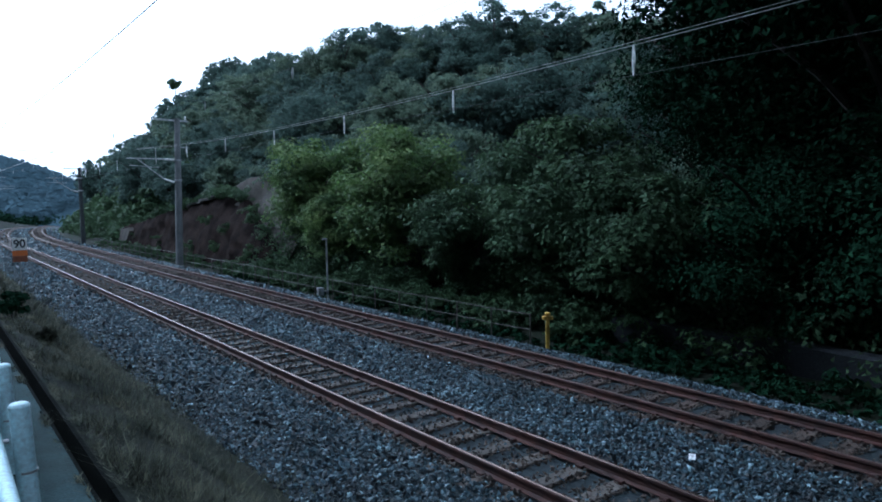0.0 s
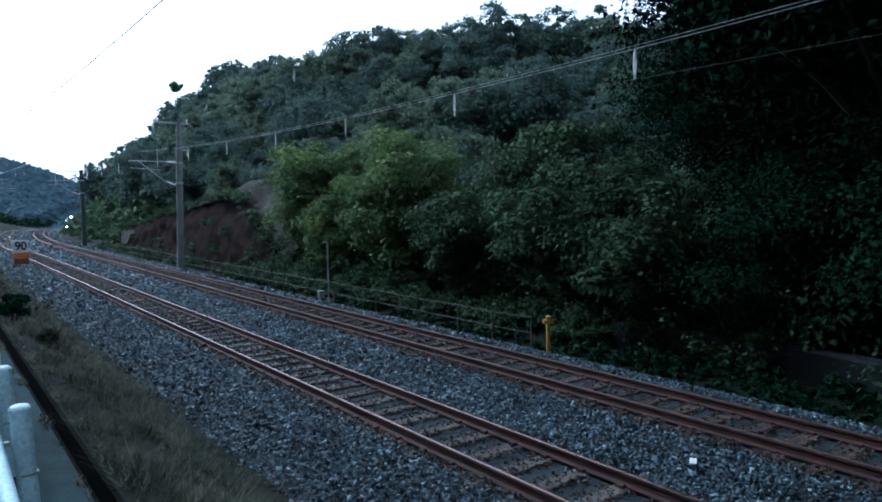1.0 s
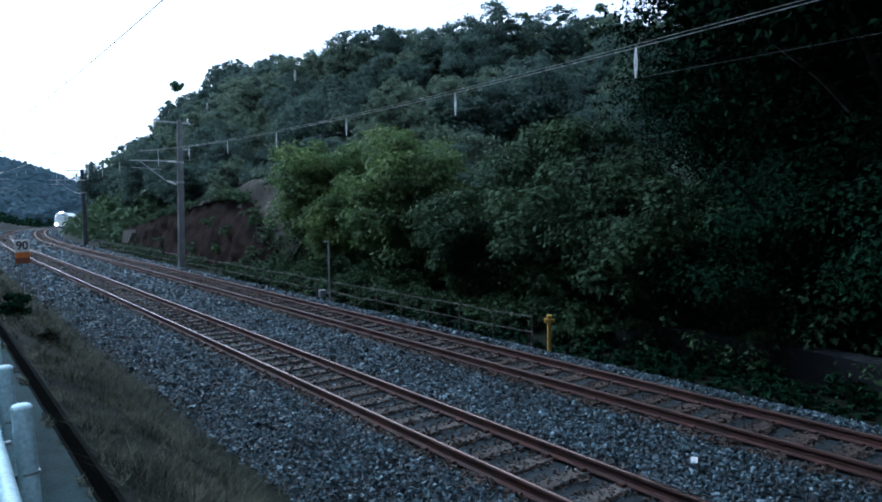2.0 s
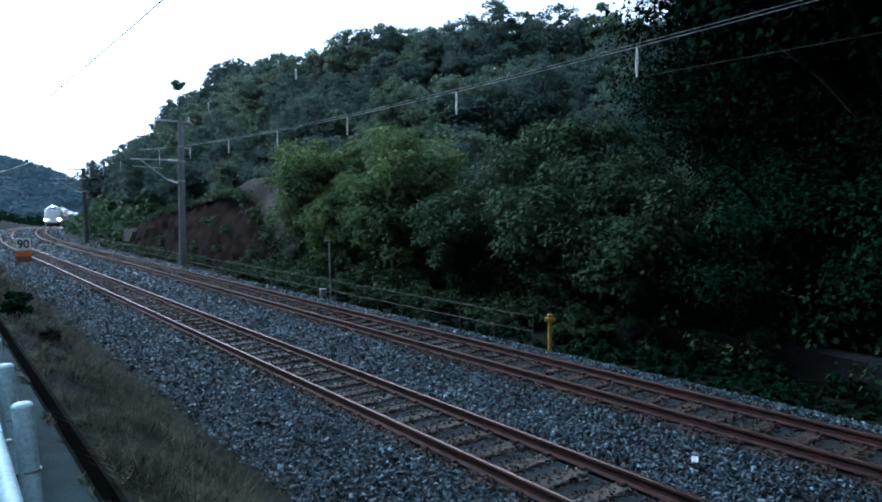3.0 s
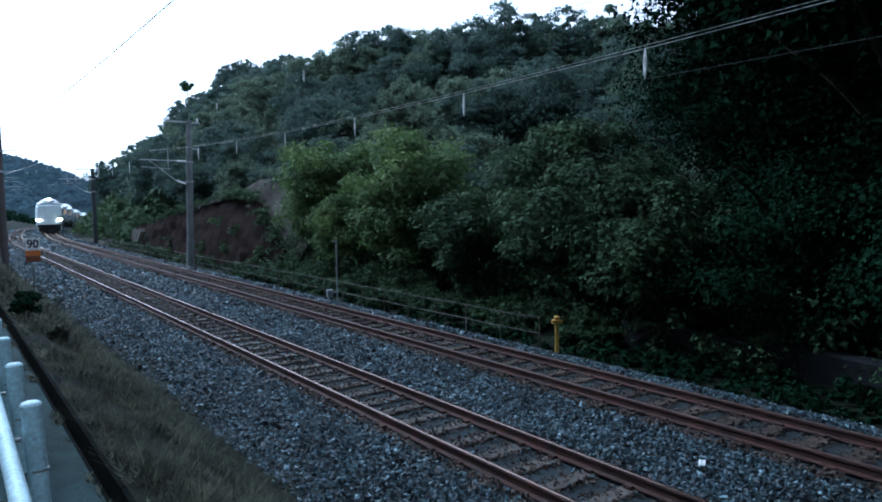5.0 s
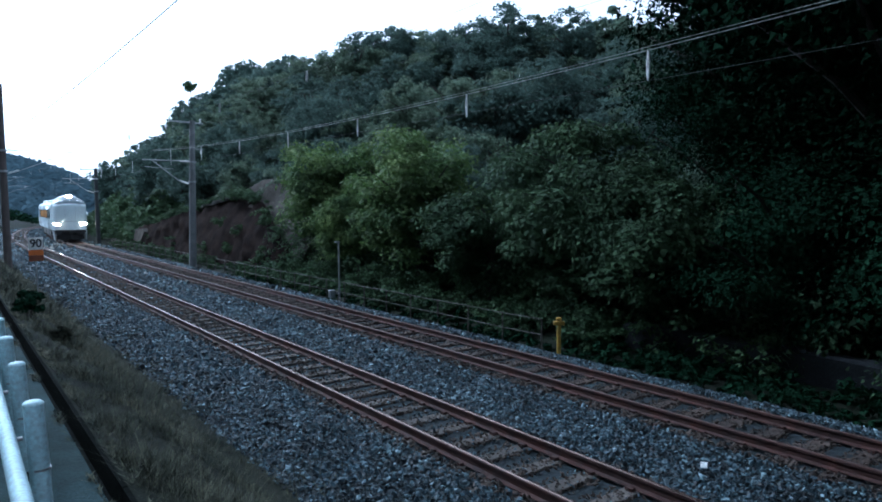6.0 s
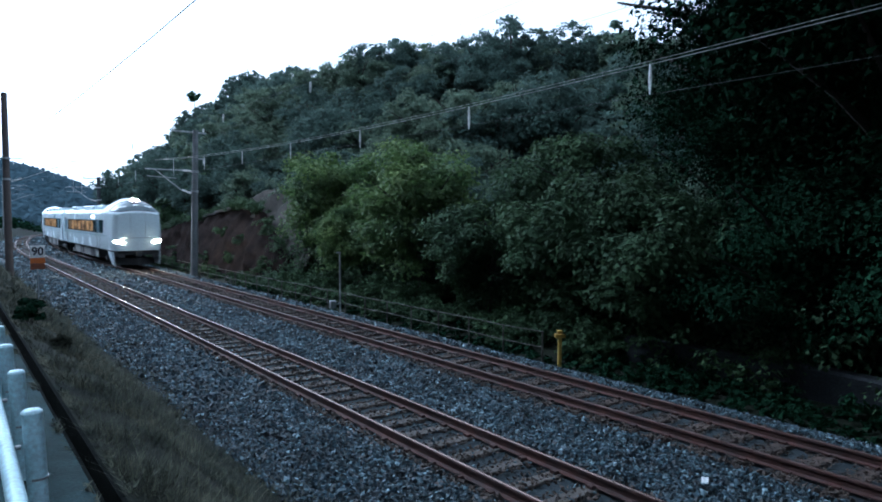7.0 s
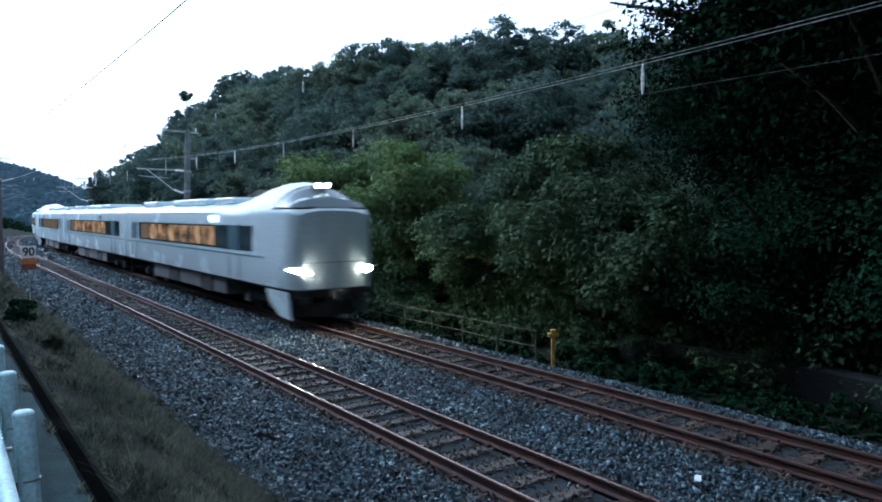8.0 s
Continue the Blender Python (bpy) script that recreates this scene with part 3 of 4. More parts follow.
def cut_slope():
    """The bare cutting behind the mast, with pale concrete along its upper edges."""
    th = base("rock_cutting", pose(0, 0, 0), "bare brown rock cutting with pale concrete edges above the track", "rock face")
    grid, n, m = [], 90, 30
    foot0, foot1 = on_line(34.0, 8.2, -0.6), on_line(66.0, 7.6, -0.6)
    def top(f):
        return float(np.interp(f, [0, 0.1, 0.2, 0.33, 0.55, 0.8, 1.0], CUT_TOP))
    for i in range(n + 1):
        f = i / n
        foot = foot0.lerp(foot1, f)
        for j in range(m + 1):
            g = j / m
            h = top(f) * g
            q = foot + Vector((h * 0.42, 0, h))
            k = noise.fractal(q * 0.45, 1.0, 2.0, 5) + 0.5 * noise.fractal(Vector((q.y * 1.1, q.x, q.z * 0.25)), 1.0, 2.0, 4)
            q += Vector((-0.5, -0.15, 0.1)) * k * 0.7 * min(1, g * 4)
            grid.append(q)
    faces = [(i * (m + 1) + j, i * (m + 1) + m + 1 + j, i * (m + 1) + m + 2 + j, i * (m + 1) + j + 1) for i in range(n) for j in range(m)]
    back = Shape().add(grid, faces)
    nb = len(grid)
    back.add([q + Vector((2.2, 0, -0.4)) for q in grid], [tuple(reversed(q)) for q in faces])
    rim = [i * (m + 1) + m for i in range(n + 1)]
    back.f += [(rim[i], rim[i + 1], rim[i + 1] + nb, rim[i] + nb) for i in range(n)]
    back.f += [(j, j + 1, j + 1 + nb, j + nb) for j in range(m)] + [(n * (m + 1) + j, n * (m + 1) + j + 1, n * (m + 1) + j + 1 + nb, n * (m + 1) + j + nb) for j in range(m)]
    part("rock_face", back, ROCK, th, "rough brown rock", smooth=True)
    edge = []
    for i in range(29, 47):
        q = grid[i * (m + 1) + m]
        w = 0.08 + 0.05 * noise.noise(q * 1.3)
        edge.append([q + Vector((-0.2, 0, -w)), q + Vector((-0.25, 0, w * 0.6)), q + Vector((0.3, 0, w)), q + Vector((0.5, 0, -0.1))])
    part("edge_beam", Shape().sweep(edge), ROCKP, th, "pale concrete edge")
    slab = []
    for f in (0.89, 0.92, 0.95, 0.98):
        foot = foot0.lerp(foot1, f)
        lo, hi = 0.75 + 0.1 * math.sin(f * 60), 1.75 + 0.15 * math.sin(f * 90)
        slab.append([foot + Vector((h * 0.42 - o, -0.2, h)) for h, o in ((lo, 0.22), (hi, 0.26), (hi, -0.3), (lo, -0.3))])
    part("sprayed_patch", Shape().sweep(slab), SLOPE, th, "pale sprayed concrete patch")
    bare, n2, m2 = [], 48, 16
    for i in range(n2 + 1):
        f = -0.06 + 0.62 * i / n2
        foot = foot0.lerp(foot1, f)
        low = top(f) - 0.5
        high = float(np.interp(f, [-0.06, 0.05, 0.12, 0.2, 0.33, 0.45, 0.56], [4.8, 6.2, 6.6, 5.9, 5.0, 4.3, 3.6]))
        for j in range(m2 + 1):
            h = low + (high - low) * j / m2
            q = foot + Vector((h * 0.42 + 0.35 * (h - low) + 0.25, 0, h))
            q += Vector((-0.3, 0, 0.2)) * noise.fractal(q * 0.8, 1.0, 2.0, 4) * min(1, j / 4)
            bare.append(q)
    fs = [(i * (m2 + 1) + j, (i + 1) * (m2 + 1) + j, (i + 1) * (m2 + 1) + j + 1, i * (m2 + 1) + j + 1) for i in range(n2) for j in range(m2)]
    slope = Shape().add(bare, fs).add([q + Vector((0.6, 0, -0.4)) for q in bare], [tuple(reversed(q)) for q in fs])
    part("dry_slope", slope, SLOPE, th, "pale dry bare slope above the rock", smooth=True)


cut_slope()


# ---- road bank with its guard fence ----
def road_edge():
    sh = Shape()
    rings = [[(x, y, z) for x, z in ((-9, ROAD_Z - 0.25), (-9, ROAD_Z), (0.77, ROAD_Z), (0.77, ROAD_Z - 0.25))] for y in np.arange(-20, 60, 2.0)]
    sh.sweep(rings)
    tagged(part("pavement", sh, ASPHALT), "dark worn concrete roadside strip along the bank", "pavement", kind="structure")
    th = base("drain_channel", pose(0, 0, 0), "open concrete roadside drain, painted dark for the shade inside", "drain", kind="structure")
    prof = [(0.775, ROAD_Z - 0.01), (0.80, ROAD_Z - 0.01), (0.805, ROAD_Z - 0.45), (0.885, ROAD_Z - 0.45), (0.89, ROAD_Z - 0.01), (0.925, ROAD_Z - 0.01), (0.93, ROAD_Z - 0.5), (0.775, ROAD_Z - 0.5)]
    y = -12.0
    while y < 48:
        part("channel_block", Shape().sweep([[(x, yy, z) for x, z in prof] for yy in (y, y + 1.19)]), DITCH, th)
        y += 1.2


road_edge()


def guard_fence():
    th = base("guard_fence", pose(0, 0, 0), "white painted pipe guard fence along the road edge", "guard fence")
    for k in range(0, 11):
        y = 4.36 + 1.16 * k
        x = 0.37 + 0.012 * k
        post = part("fence_post", Shape().tube([(x + 0.03, y, ROAD_Z - 0.05), (x + 0.012, y, 1.9), (x, y, 2.18)], 0.053, 20), WHITE, th, smooth=True)
        part("cap", Shape().tube([(x, y, 2.18), (x, y, 2.192), (x, y, 2.198)], 0.056, 20, 0.04), WHITE, post, smooth=True)
        part("clamp_band", Shape().tube([(x + 0.02, y, 1.80), (x + 0.02, y, 1.812)], 0.056, 20), STEEL, post)
        part("bolt", Shape().tube([(x - 0.06, y - 0.02, 2.0), (x - 0.1, y - 0.02, 2.0)], 0.014, 8), STEEL, post)
    pts = [(0.235 + 0.012 * k, 4.36 + 1.16 * k, 2.03) for k in np.arange(-3, 9.6, 0.5)]
    part("rail_pipe", Shape().tube(pts, 0.042, 14), WHITE, th, smooth=True)


guard_fence()


# ---- speed sign ----
def text_mesh(word, size, mat):
    cu = bpy.data.curves.new("sign_text", "FONT")
    cu.body, cu.size, cu.align_x, cu.align_y, cu.extrude = word, size, "CENTER", "CENTER", 0.004
    cu.offset = 0.011
    ob = bpy.data.objects.new("sign_text", cu)
    me = bpy.data.meshes.new_from_object(ob)
    bpy.data.objects.remove(ob)
    me.materials.clear()
    me.materials.append(mat)
    return me


def speed_sign():
    p = Vector((2.83, 29.3, -0.3))
    th = base("speed_sign", Matrix.Translation(p) @ pose(0, 0, 0, 0, 0, 6), "white speed sign 90 above an orange plate on a thin post", "sign")
    part("post", Shape().tube([(0, 0.04, -0.1), (0, 0.04, 2.4)], 0.025, 8), STEEL, th)
    plate = part("plate", Shape().box((0, 0, 2.19), (0.48, 0.03, 0.46), bevel=0.01), SIGNW, th)
    num = part("numerals", text_mesh("90", 0.43, SIGNB), SIGNB, plate)
    num.matrix_basis = Matrix.Translation((0, -0.021, 2.19)) @ pose(0, 0, 0, 90, 0, 0) @ Matrix.Diagonal((0.92, 1, 1, 1))
    part("orange_plate", Shape().box((0, 0, 1.85), (0.49, 0.03, 0.20), bevel=0.01), ORANGE, th, "orange plate")
    part("brown_plate", Shape().box((0, 0.0, 1.635), (0.49, 0.03, 0.22), bevel=0.01), BROWN, th, "dark orange brown plate")


speed_sign()


def small_stake(p, h):
    ob = part("marker_stake", Shape().box((0, 0, h / 2), (0.09, 0.09, h), bevel=0.015), SIGNW)
    ob.matrix_basis = Matrix.Translation(p)
    tagged(ob, "short white boundary stake in the grass", "stake")


small_stake((2.15, 28.0, -0.15), 0.7)


def litter(p, r, size):
    sh = Shape()
    rows = 5
    pts = [[Vector((size * (i / rows - 0.5), size * 0.7 * (j / rows - 0.5), 0.012 * noise.noise((i * 0.9, j * 0.8, r)) + 0.02)) for j in range(rows + 1)] for i in range(rows + 1)]
    up = [q for row in pts for q in row]
    k = rows + 1
    fs = [(i * k + j, i * k + k + j, i * k + k + j + 1, i * k + j + 1) for i in range(rows) for j in range(rows)]
    sh.add(up, fs).add([q - Vector((0, 0, 0.006)) for q in up], [tuple(reversed(q)) for q in fs])
    ob = part("paper_scrap", sh, PAPER)
    ob.matrix_basis = Matrix.Translation(p) @ pose(0, 0, 0, 0, -16, r)
    tagged(ob, "crumpled white paper scrap lying on the ballast", "litter")


litter((7.72, 4.775, -0.105), 30, 0.12)
litter((8.2, 36.0, -0.12), 70, 0.22)

# ---- trees ----
def leaf_quads(rng, pos, nrm, size, droop=0.25):
    """Pointed leaves at pos, facing about nrm."""
    n = len(pos)
    nrm = nrm + rng.normal(0, 0.45, (n, 3))
    nrm /= np.linalg.norm(nrm, axis=1)[:, None] + 1e-9
    t = rng.normal(0, 1, (n, 3)) - np.array([0, 0, droop])
    t -= nrm * (t * nrm).sum(1)[:, None]
    t /= np.linalg.norm(t, axis=1)[:, None] + 1e-9
    b = np.cross(nrm, t)
    ln = (size * rng.uniform(0.6, 1.4, n))[:, None]
    w = ln * rng.uniform(0.3, 0.5, n)[:, None]
    return np.stack([pos - t * ln * 0.5 + b * w, pos - t * ln * 0.5 - b * w, pos + t * ln * 0.6 - nrm * ln * 0.1], 1)


def crown_quads(rng, centre, radii, puffs, leaves, size, puff=(0.2, 0.36)):
    """Leaves over many uneven puffs that fill an ellipsoid."""
    centre, radii = np.array(centre, float), np.array(radii, float)
    out = []
    for k in range(puffs):
        d = rng.normal(0, 1, 3)
        d /= np.linalg.norm(d)
        d[2] = d[2] * 0.9 + 0.12
        rad = rng.uniform(0.45, 0.95) if k > puffs // 5 else rng.uniform(0.1, 0.5)
        c = centre + d * radii * rad
        r = radii.mean() * rng.uniform(*puff)
        n = max(8, int(leaves / puffs * rng.uniform(0.6, 1.4)))
        q = rng.normal(0, 1, (n, 3))
        q /= np.linalg.norm(q, axis=1)[:, None]
        q[:, 2] = np.where(q[:, 2] < -0.35, -q[:, 2], q[:, 2])
        sh = r * rng.uniform(0.45, 1.2, n)[:, None] * np.array([1.1, 1.1, 0.85])
        out.append(leaf_quads(rng, c + q * sh, q + np.array([0, 0, 0.5]), size))
    return np.concatenate(out)


def trunk_shape(rng, height, r, crown_z, spread):
    sh = Shape()
    pts = [Vector((0, 0, -0.4))]
    for i in range(1, 6):
        pts.append(Vector((rng.uniform(-.12, .12) * i * 0.4, rng.uniform(-.12, .12) * i * 0.4, height * 0.8 * i / 5)))
    sh.tube(pts, r, 8, r * 0.3)
    for k in range(7):
        a = rng.uniform(0, 6.28)
        z = height * rng.uniform(0.25, 0.6)
        q = Vector((0, 0, z))
        e = Vector((math.cos(a) * spread * 0.75, math.sin(a) * spread * 0.75, min(z + spread * rng.uniform(0.3, 0.8), height * 0.9)))
        mid = q.lerp(e, 0.5) + Vector((0, 0, 0.25))
        sh.tube([q, mid, e], r * 0.45, 6, r * 0.1)
    return sh


def tree(seed, height, spread, low, puffs, leaves, size, mat, label, puff=(0.2, 0.36), out=(0.0, 0.0)):
    """A tree at the origin: trunk and limbs, and a crown of leaves."""
    rng = np.random.default_rng(seed)
    th = base("tree", pose(0, 0, 0), label, "tree", "trees of the hillside")
    part("trunk", trunk_shape(rng, height, 0.05 + height * 0.018, low, spread), BARK, th, smooth=True)
    cz = (low + height) / 2
    part("crown", quad_mesh("crown", crown_quads(rng, (*out, cz), (spread, spread, (height - low) / 2), puffs, leaves, size, puff), [mat], True), mat, th)
    return th


def at_ground(x, y, dz=0.0):
    return float(ground_z(x, y)) + dz


BRIGHT = "leafy bright green broadleaf tree at the foot of the slope"
MID = "dense mid green broadleaf tree on the wooded slope"
DARK = "dark green broadleaf tree on the wooded slope"
# The last kind here is added, mostly out of view, to shade the railway.
near_kinds = [tree(11, 6.6, 3.0, 0.2, 95, 30000, 0.145, LEAF_A, BRIGHT, (0.15, 0.33)), tree(12, 6.0, 2.8, 0.1, 90, 31000, 0.135, LEAF_A, BRIGHT, (0.15, 0.33)),
              tree(13, 5.2, 2.5, 0.1, 60, 28000, 0.13, LEAF_B, "mid green broadleaf tree leaning out over the fence"),
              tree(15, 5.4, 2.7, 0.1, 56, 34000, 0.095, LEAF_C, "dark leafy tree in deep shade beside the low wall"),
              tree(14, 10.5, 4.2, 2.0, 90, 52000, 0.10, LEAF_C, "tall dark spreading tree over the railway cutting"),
              tree(16, 11.5, 5.4, 3.2, 70, 26000, 0.14, LEAF_C, "added shade tree mostly out of view, spreading over the railway")]
NEAR = [(0, 16.0, 31.0, 20, 1.0), (1, 15.2, 22.0, 200, 1.0), (0, 17.8, 26.5, 95, 0.95), (1, 15.3, 27.0, 300, 0.72), (2, 15.0, 17.5, 60, 0.85),
        (2, 15.2, 13.2, 150, 1.0), (2, 14.9, 10.3, 280, 0.88), (2, 17.6, 15.5, 10, 1.15), (3, 17.0, 8.0, 70, 1.0), (3, 14.7, 7.2, 0, 0.9),
        (4, 18.0, 8.4, 10, 0.92), (4, 15.2, 4.6, 120, 1.2), (4, 19.2, 10.8, 210, 0.85), (5, 14.6, -0.8, 300, 1.15), (3, 14.9, 3.6, 200, 1.0), (5, 16.5, 0.8, 90, 0.8),
        (5, 14.4, -7.0, 40, 1.15), (4, 22.5, 7.0, 75, 1.1), (5, 22.0, 1.0, 175, 1.0), (3, 14.8, -3.0, 33, 1.0), (4, 19.0, 6.2, 150, 1.15), (5, 19.5, -3.5, 15, 1.15), (5, 15.0, -13.5, 220, 1.1)]
# Unseen canopy trees, added to keep sky light off the right side.
near_kinds.append(tree(17, 15.0, 5.4, 7.8, 120, 18000, 0.50, LEAF_C, "added canopy tree out of view, shading the end of the cutting", out=(-3.4, 0.0)))
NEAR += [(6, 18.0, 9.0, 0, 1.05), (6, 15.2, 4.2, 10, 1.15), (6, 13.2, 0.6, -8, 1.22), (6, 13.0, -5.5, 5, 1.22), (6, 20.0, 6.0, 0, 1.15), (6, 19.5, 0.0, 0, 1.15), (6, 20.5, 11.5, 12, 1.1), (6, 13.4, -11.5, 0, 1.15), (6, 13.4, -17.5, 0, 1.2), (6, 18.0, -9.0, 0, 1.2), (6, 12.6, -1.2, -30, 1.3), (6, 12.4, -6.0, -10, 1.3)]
first = set()
for k, x, y, rz, sc in NEAR:
    m = Matrix.Translation((x, y, at_ground(x, y, -0.1))) @ pose(0, 0, 0, 0, 0, rz)
    if k in first:
        ob = copy_thing(near_kinds[k], m)
    else:
        ob = near_kinds[k]
        ob.matrix_basis = m
        first.add(k)
    ob.scale = (sc, sc, sc)

FINE = (0.10, 0.23)
hill_kinds = [tree(21, 6.5, 3.2, 0.4, 110, 9000, 0.20, LEAF_H, MID, FINE), tree(22, 7.0, 3.4, 0.6, 120, 9600, 0.20, LEAF_D, DARK, FINE), tree(23, 5.6, 2.9, 0.3, 100, 8000, 0.20, LEAF_H, MID, FINE),
              tree(24, 7.4, 3.0, 1.0, 90, 8400, 0.20, LEAF_D, DARK, FINE)]
far_kinds = [tree(31, 6.8, 3.5, 0.3, 70, 3000, 0.40, LEAF_H, MID, FINE), tree(32, 7.2, 3.6, 0.5, 70, 3000, 0.40, LEAF_D, DARK, FINE)]


def plant_hill():
    rng = random.Random(8)
    placed = []
    used = set()
    count = 0
    for s0, u0, step in [(-14, 13.0, 4.6), (70, 14.5, 6.0)]:
        s = s0
        while s < (70 if s0 < 0 else 190):
            u = u0
            while u < (54 if s0 < 0 else 50):
                ss, uu = s + rng.uniform(-.42, .42) * step, u + rng.uniform(-.42, .42) * step
                u += step
                if 30 < ss < 70 and uu < 12.3:
                    continue
                p = on_line(ss, uu)
                away = math.hypot(p.x, p.y)
                if any((p.x - a) ** 2 + (p.y - b) ** 2 < 10 for a, b, *_ in NEAR):
                    continue
                kinds = hill_kinds if away < 80 and uu < 44 and p.y > p.x * 0.35 - 4 else far_kinds
                k = rng.randrange(len(kinds))
                sc = rng.uniform(0.75, 1.2) * (0.72 if away < 36 else 1.0)
                m = Matrix.Translation((p.x, p.y, at_ground(p.x, p.y, -0.2))) @ pose(0, 0, 0, rng.uniform(-5, 5), rng.uniform(-5, 5), rng.uniform(0, 360))
                th = kinds[k]
                if th in used:
                    ob = copy_thing(th, m)
                else:
                    ob = th
                    ob.matrix_basis = m
                    used.add(th)
                ob.scale = (sc, sc, sc * rng.uniform(0.9, 1.1))
                count += 1
            s += step
    return count


plant_hill()
LONE_Z = at_ground(48.5, 163.0)
lone = tree(51, 32.4 - LONE_Z, 1.8, 29.0 - LONE_Z, 30, 1500, 0.34, LEAF_B, "thin tall tree standing above the ridge line")
lone.matrix_basis = Matrix.Translation((48.5, 163.0, LONE_Z))


def scatter_leaves(name, label, category, spots, size, mat, seed):
    rng = np.random.default_rng(seed)
    parts_ = [crown_quads(rng, (x, y, z), r, puffs, leaves, size) for x, y, z, r, puffs, leaves in spots]
    tagged(new(name, quad_mesh(name, np.concatenate(parts_), [mat], True)), label, category, kind="stuff")


def undergrowth():
    rng = random.Random(4)
    spots = []
    for k in range(220):
        s = rng.uniform(-10, 120)
        u = rng.uniform(8.3, 10.8) if s < 35 or s > 70 else rng.uniform(6.9, 7.8)
        p = on_line(s, u)
        h = rng.uniform(0.6, 1.7) if not 35 < s < 70 else rng.uniform(0.25, 0.6)
        spots.append((p.x, p.y, at_ground(p.x, p.y, h * 0.45), (h * 1.2, h * 1.2, h), 14, 800, 0.2))
    for k in range(150):
        s, u = rng.uniform(11.5, 36), rng.uniform(6.75, 9.0)
        p = on_line(s, u)
        h = rng.uniform(0.25, 0.6) + 0.25 * (u - 6.75) * rng.random()
        spots.append((p.x, p.y, at_ground(p.x, p.y, h * 0.45), (h * 1.3, h * 1.3, h), 10, 330, 0.2))
    for k in range(46):
        f = rng.random()
        s = 34 + 32 * f
        top = float(np.interp(f, [0, 0.1, 0.2, 0.33, 0.55, 0.8, 1.0], CUT_TOP))
        g = rng.choice((1.0, 1.0, 1.02, rng.uniform(0.0, 0.9)))
        p = on_line(s, 8.1 + top * g * 0.42)
        spots.append((p.x, p.y, -0.6 + top * g + 0.15, (0.8, 0.8, 0.5), 10, 420, 0.2))
    scatter_leaves("undergrowth", "tangled dark green shrubs at the foot of the slope", "shrubs", [q[:6] for q in spots], 0.105, LEAF_B, 9)
    spots = []
    for k in range(60):
        s, u = rng.uniform(85, 215), rng.uniform(10.5, 17)
        p = on_line(s, u)
        spots.append((p.x, p.y, at_ground(p.x, p.y, 1.2), (2.0, 2.0, 1.8), 8, 160))
    for k in range(120):
        s, u = rng.uniform(64, 150), rng.uniform(7.6, 21)
        p = on_line(s, u)
        h = rng.uniform(1.0, 1.8) + 0.06 * (u - 7)
        spots.append((p.x, p.y, at_ground(p.x, p.y, h * 0.5), (h * 1.3, h * 1.3, h), 12, 260))
    scatter_leaves("curve_shrubs", "green shrubs on the inner side of the railway curve", "shrubs", spots, 0.45, LEAF_B, 10)
    spots = []
    for k in range(230):
        s, u = rng.uniform(85, 240), rng.uniform(-32, -5.5)
        p = on_line(s, u)
        spots.append((p.x, p.y, at_ground(p.x, p.y, 0.8), (2.6, 2.6, 1.7), 9, 170))
    for k in range(150):
        s, u = rng.uniform(50, 230), rng.uniform(-34, -7.0)
        p = on_line(s, u)
        spots.append((p.x, p.y, at_ground(p.x, p.y, 0.8), (2.6, 2.6, 1.4 + 0.06 * (-u)), 9, 190))
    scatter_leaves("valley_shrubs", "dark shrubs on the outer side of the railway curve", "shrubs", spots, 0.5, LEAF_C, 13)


undergrowth()


# Dark weeds added where only a shaded bare strip is known.
def trackside_weeds():
    rng = random.Random(21)
    spots = []
    for k in range(330):
        s, u = (rng.uniform(-6, 36) if k % 3 else rng.uniform(1, 12)), rng.uniform(6.1, 8.0)
        p = on_line(s, u)
        h = rng.uniform(0.08, 0.3) * (0.7 + 0.5 * (u - 6.1))
        spots.append((p.x, p.y, at_ground(p.x, p.y, h * 0.4), (h * 1.6, h * 1.6, h), 5, 130))
    scatter_leaves("trackside_weeds", "low weeds added to darken the strip before the low wall", "weeds", spots, 0.09, LEAF_C, 23)


trackside_weeds()


def far_woods():
    rng = np.random.default_rng(12)
    n = 70000
    x, y = rng.uniform(-70, 190, n), rng.uniform(215, 470, n)
    s, u = to_line(x, y)
    ok = (np.abs(u) > 9)
    x, y = x[ok], y[ok]
    z = ground_z(x, y) + rng.uniform(0, 5.0, len(x))
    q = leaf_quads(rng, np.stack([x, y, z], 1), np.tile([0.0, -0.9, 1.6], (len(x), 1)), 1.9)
    tagged(new("far_woods", quad_mesh("far_woods", q, [LEAF_F], True)), "distant wooded hill across the valley, its blue painted as haze", "woods", kind="stuff")


far_woods()


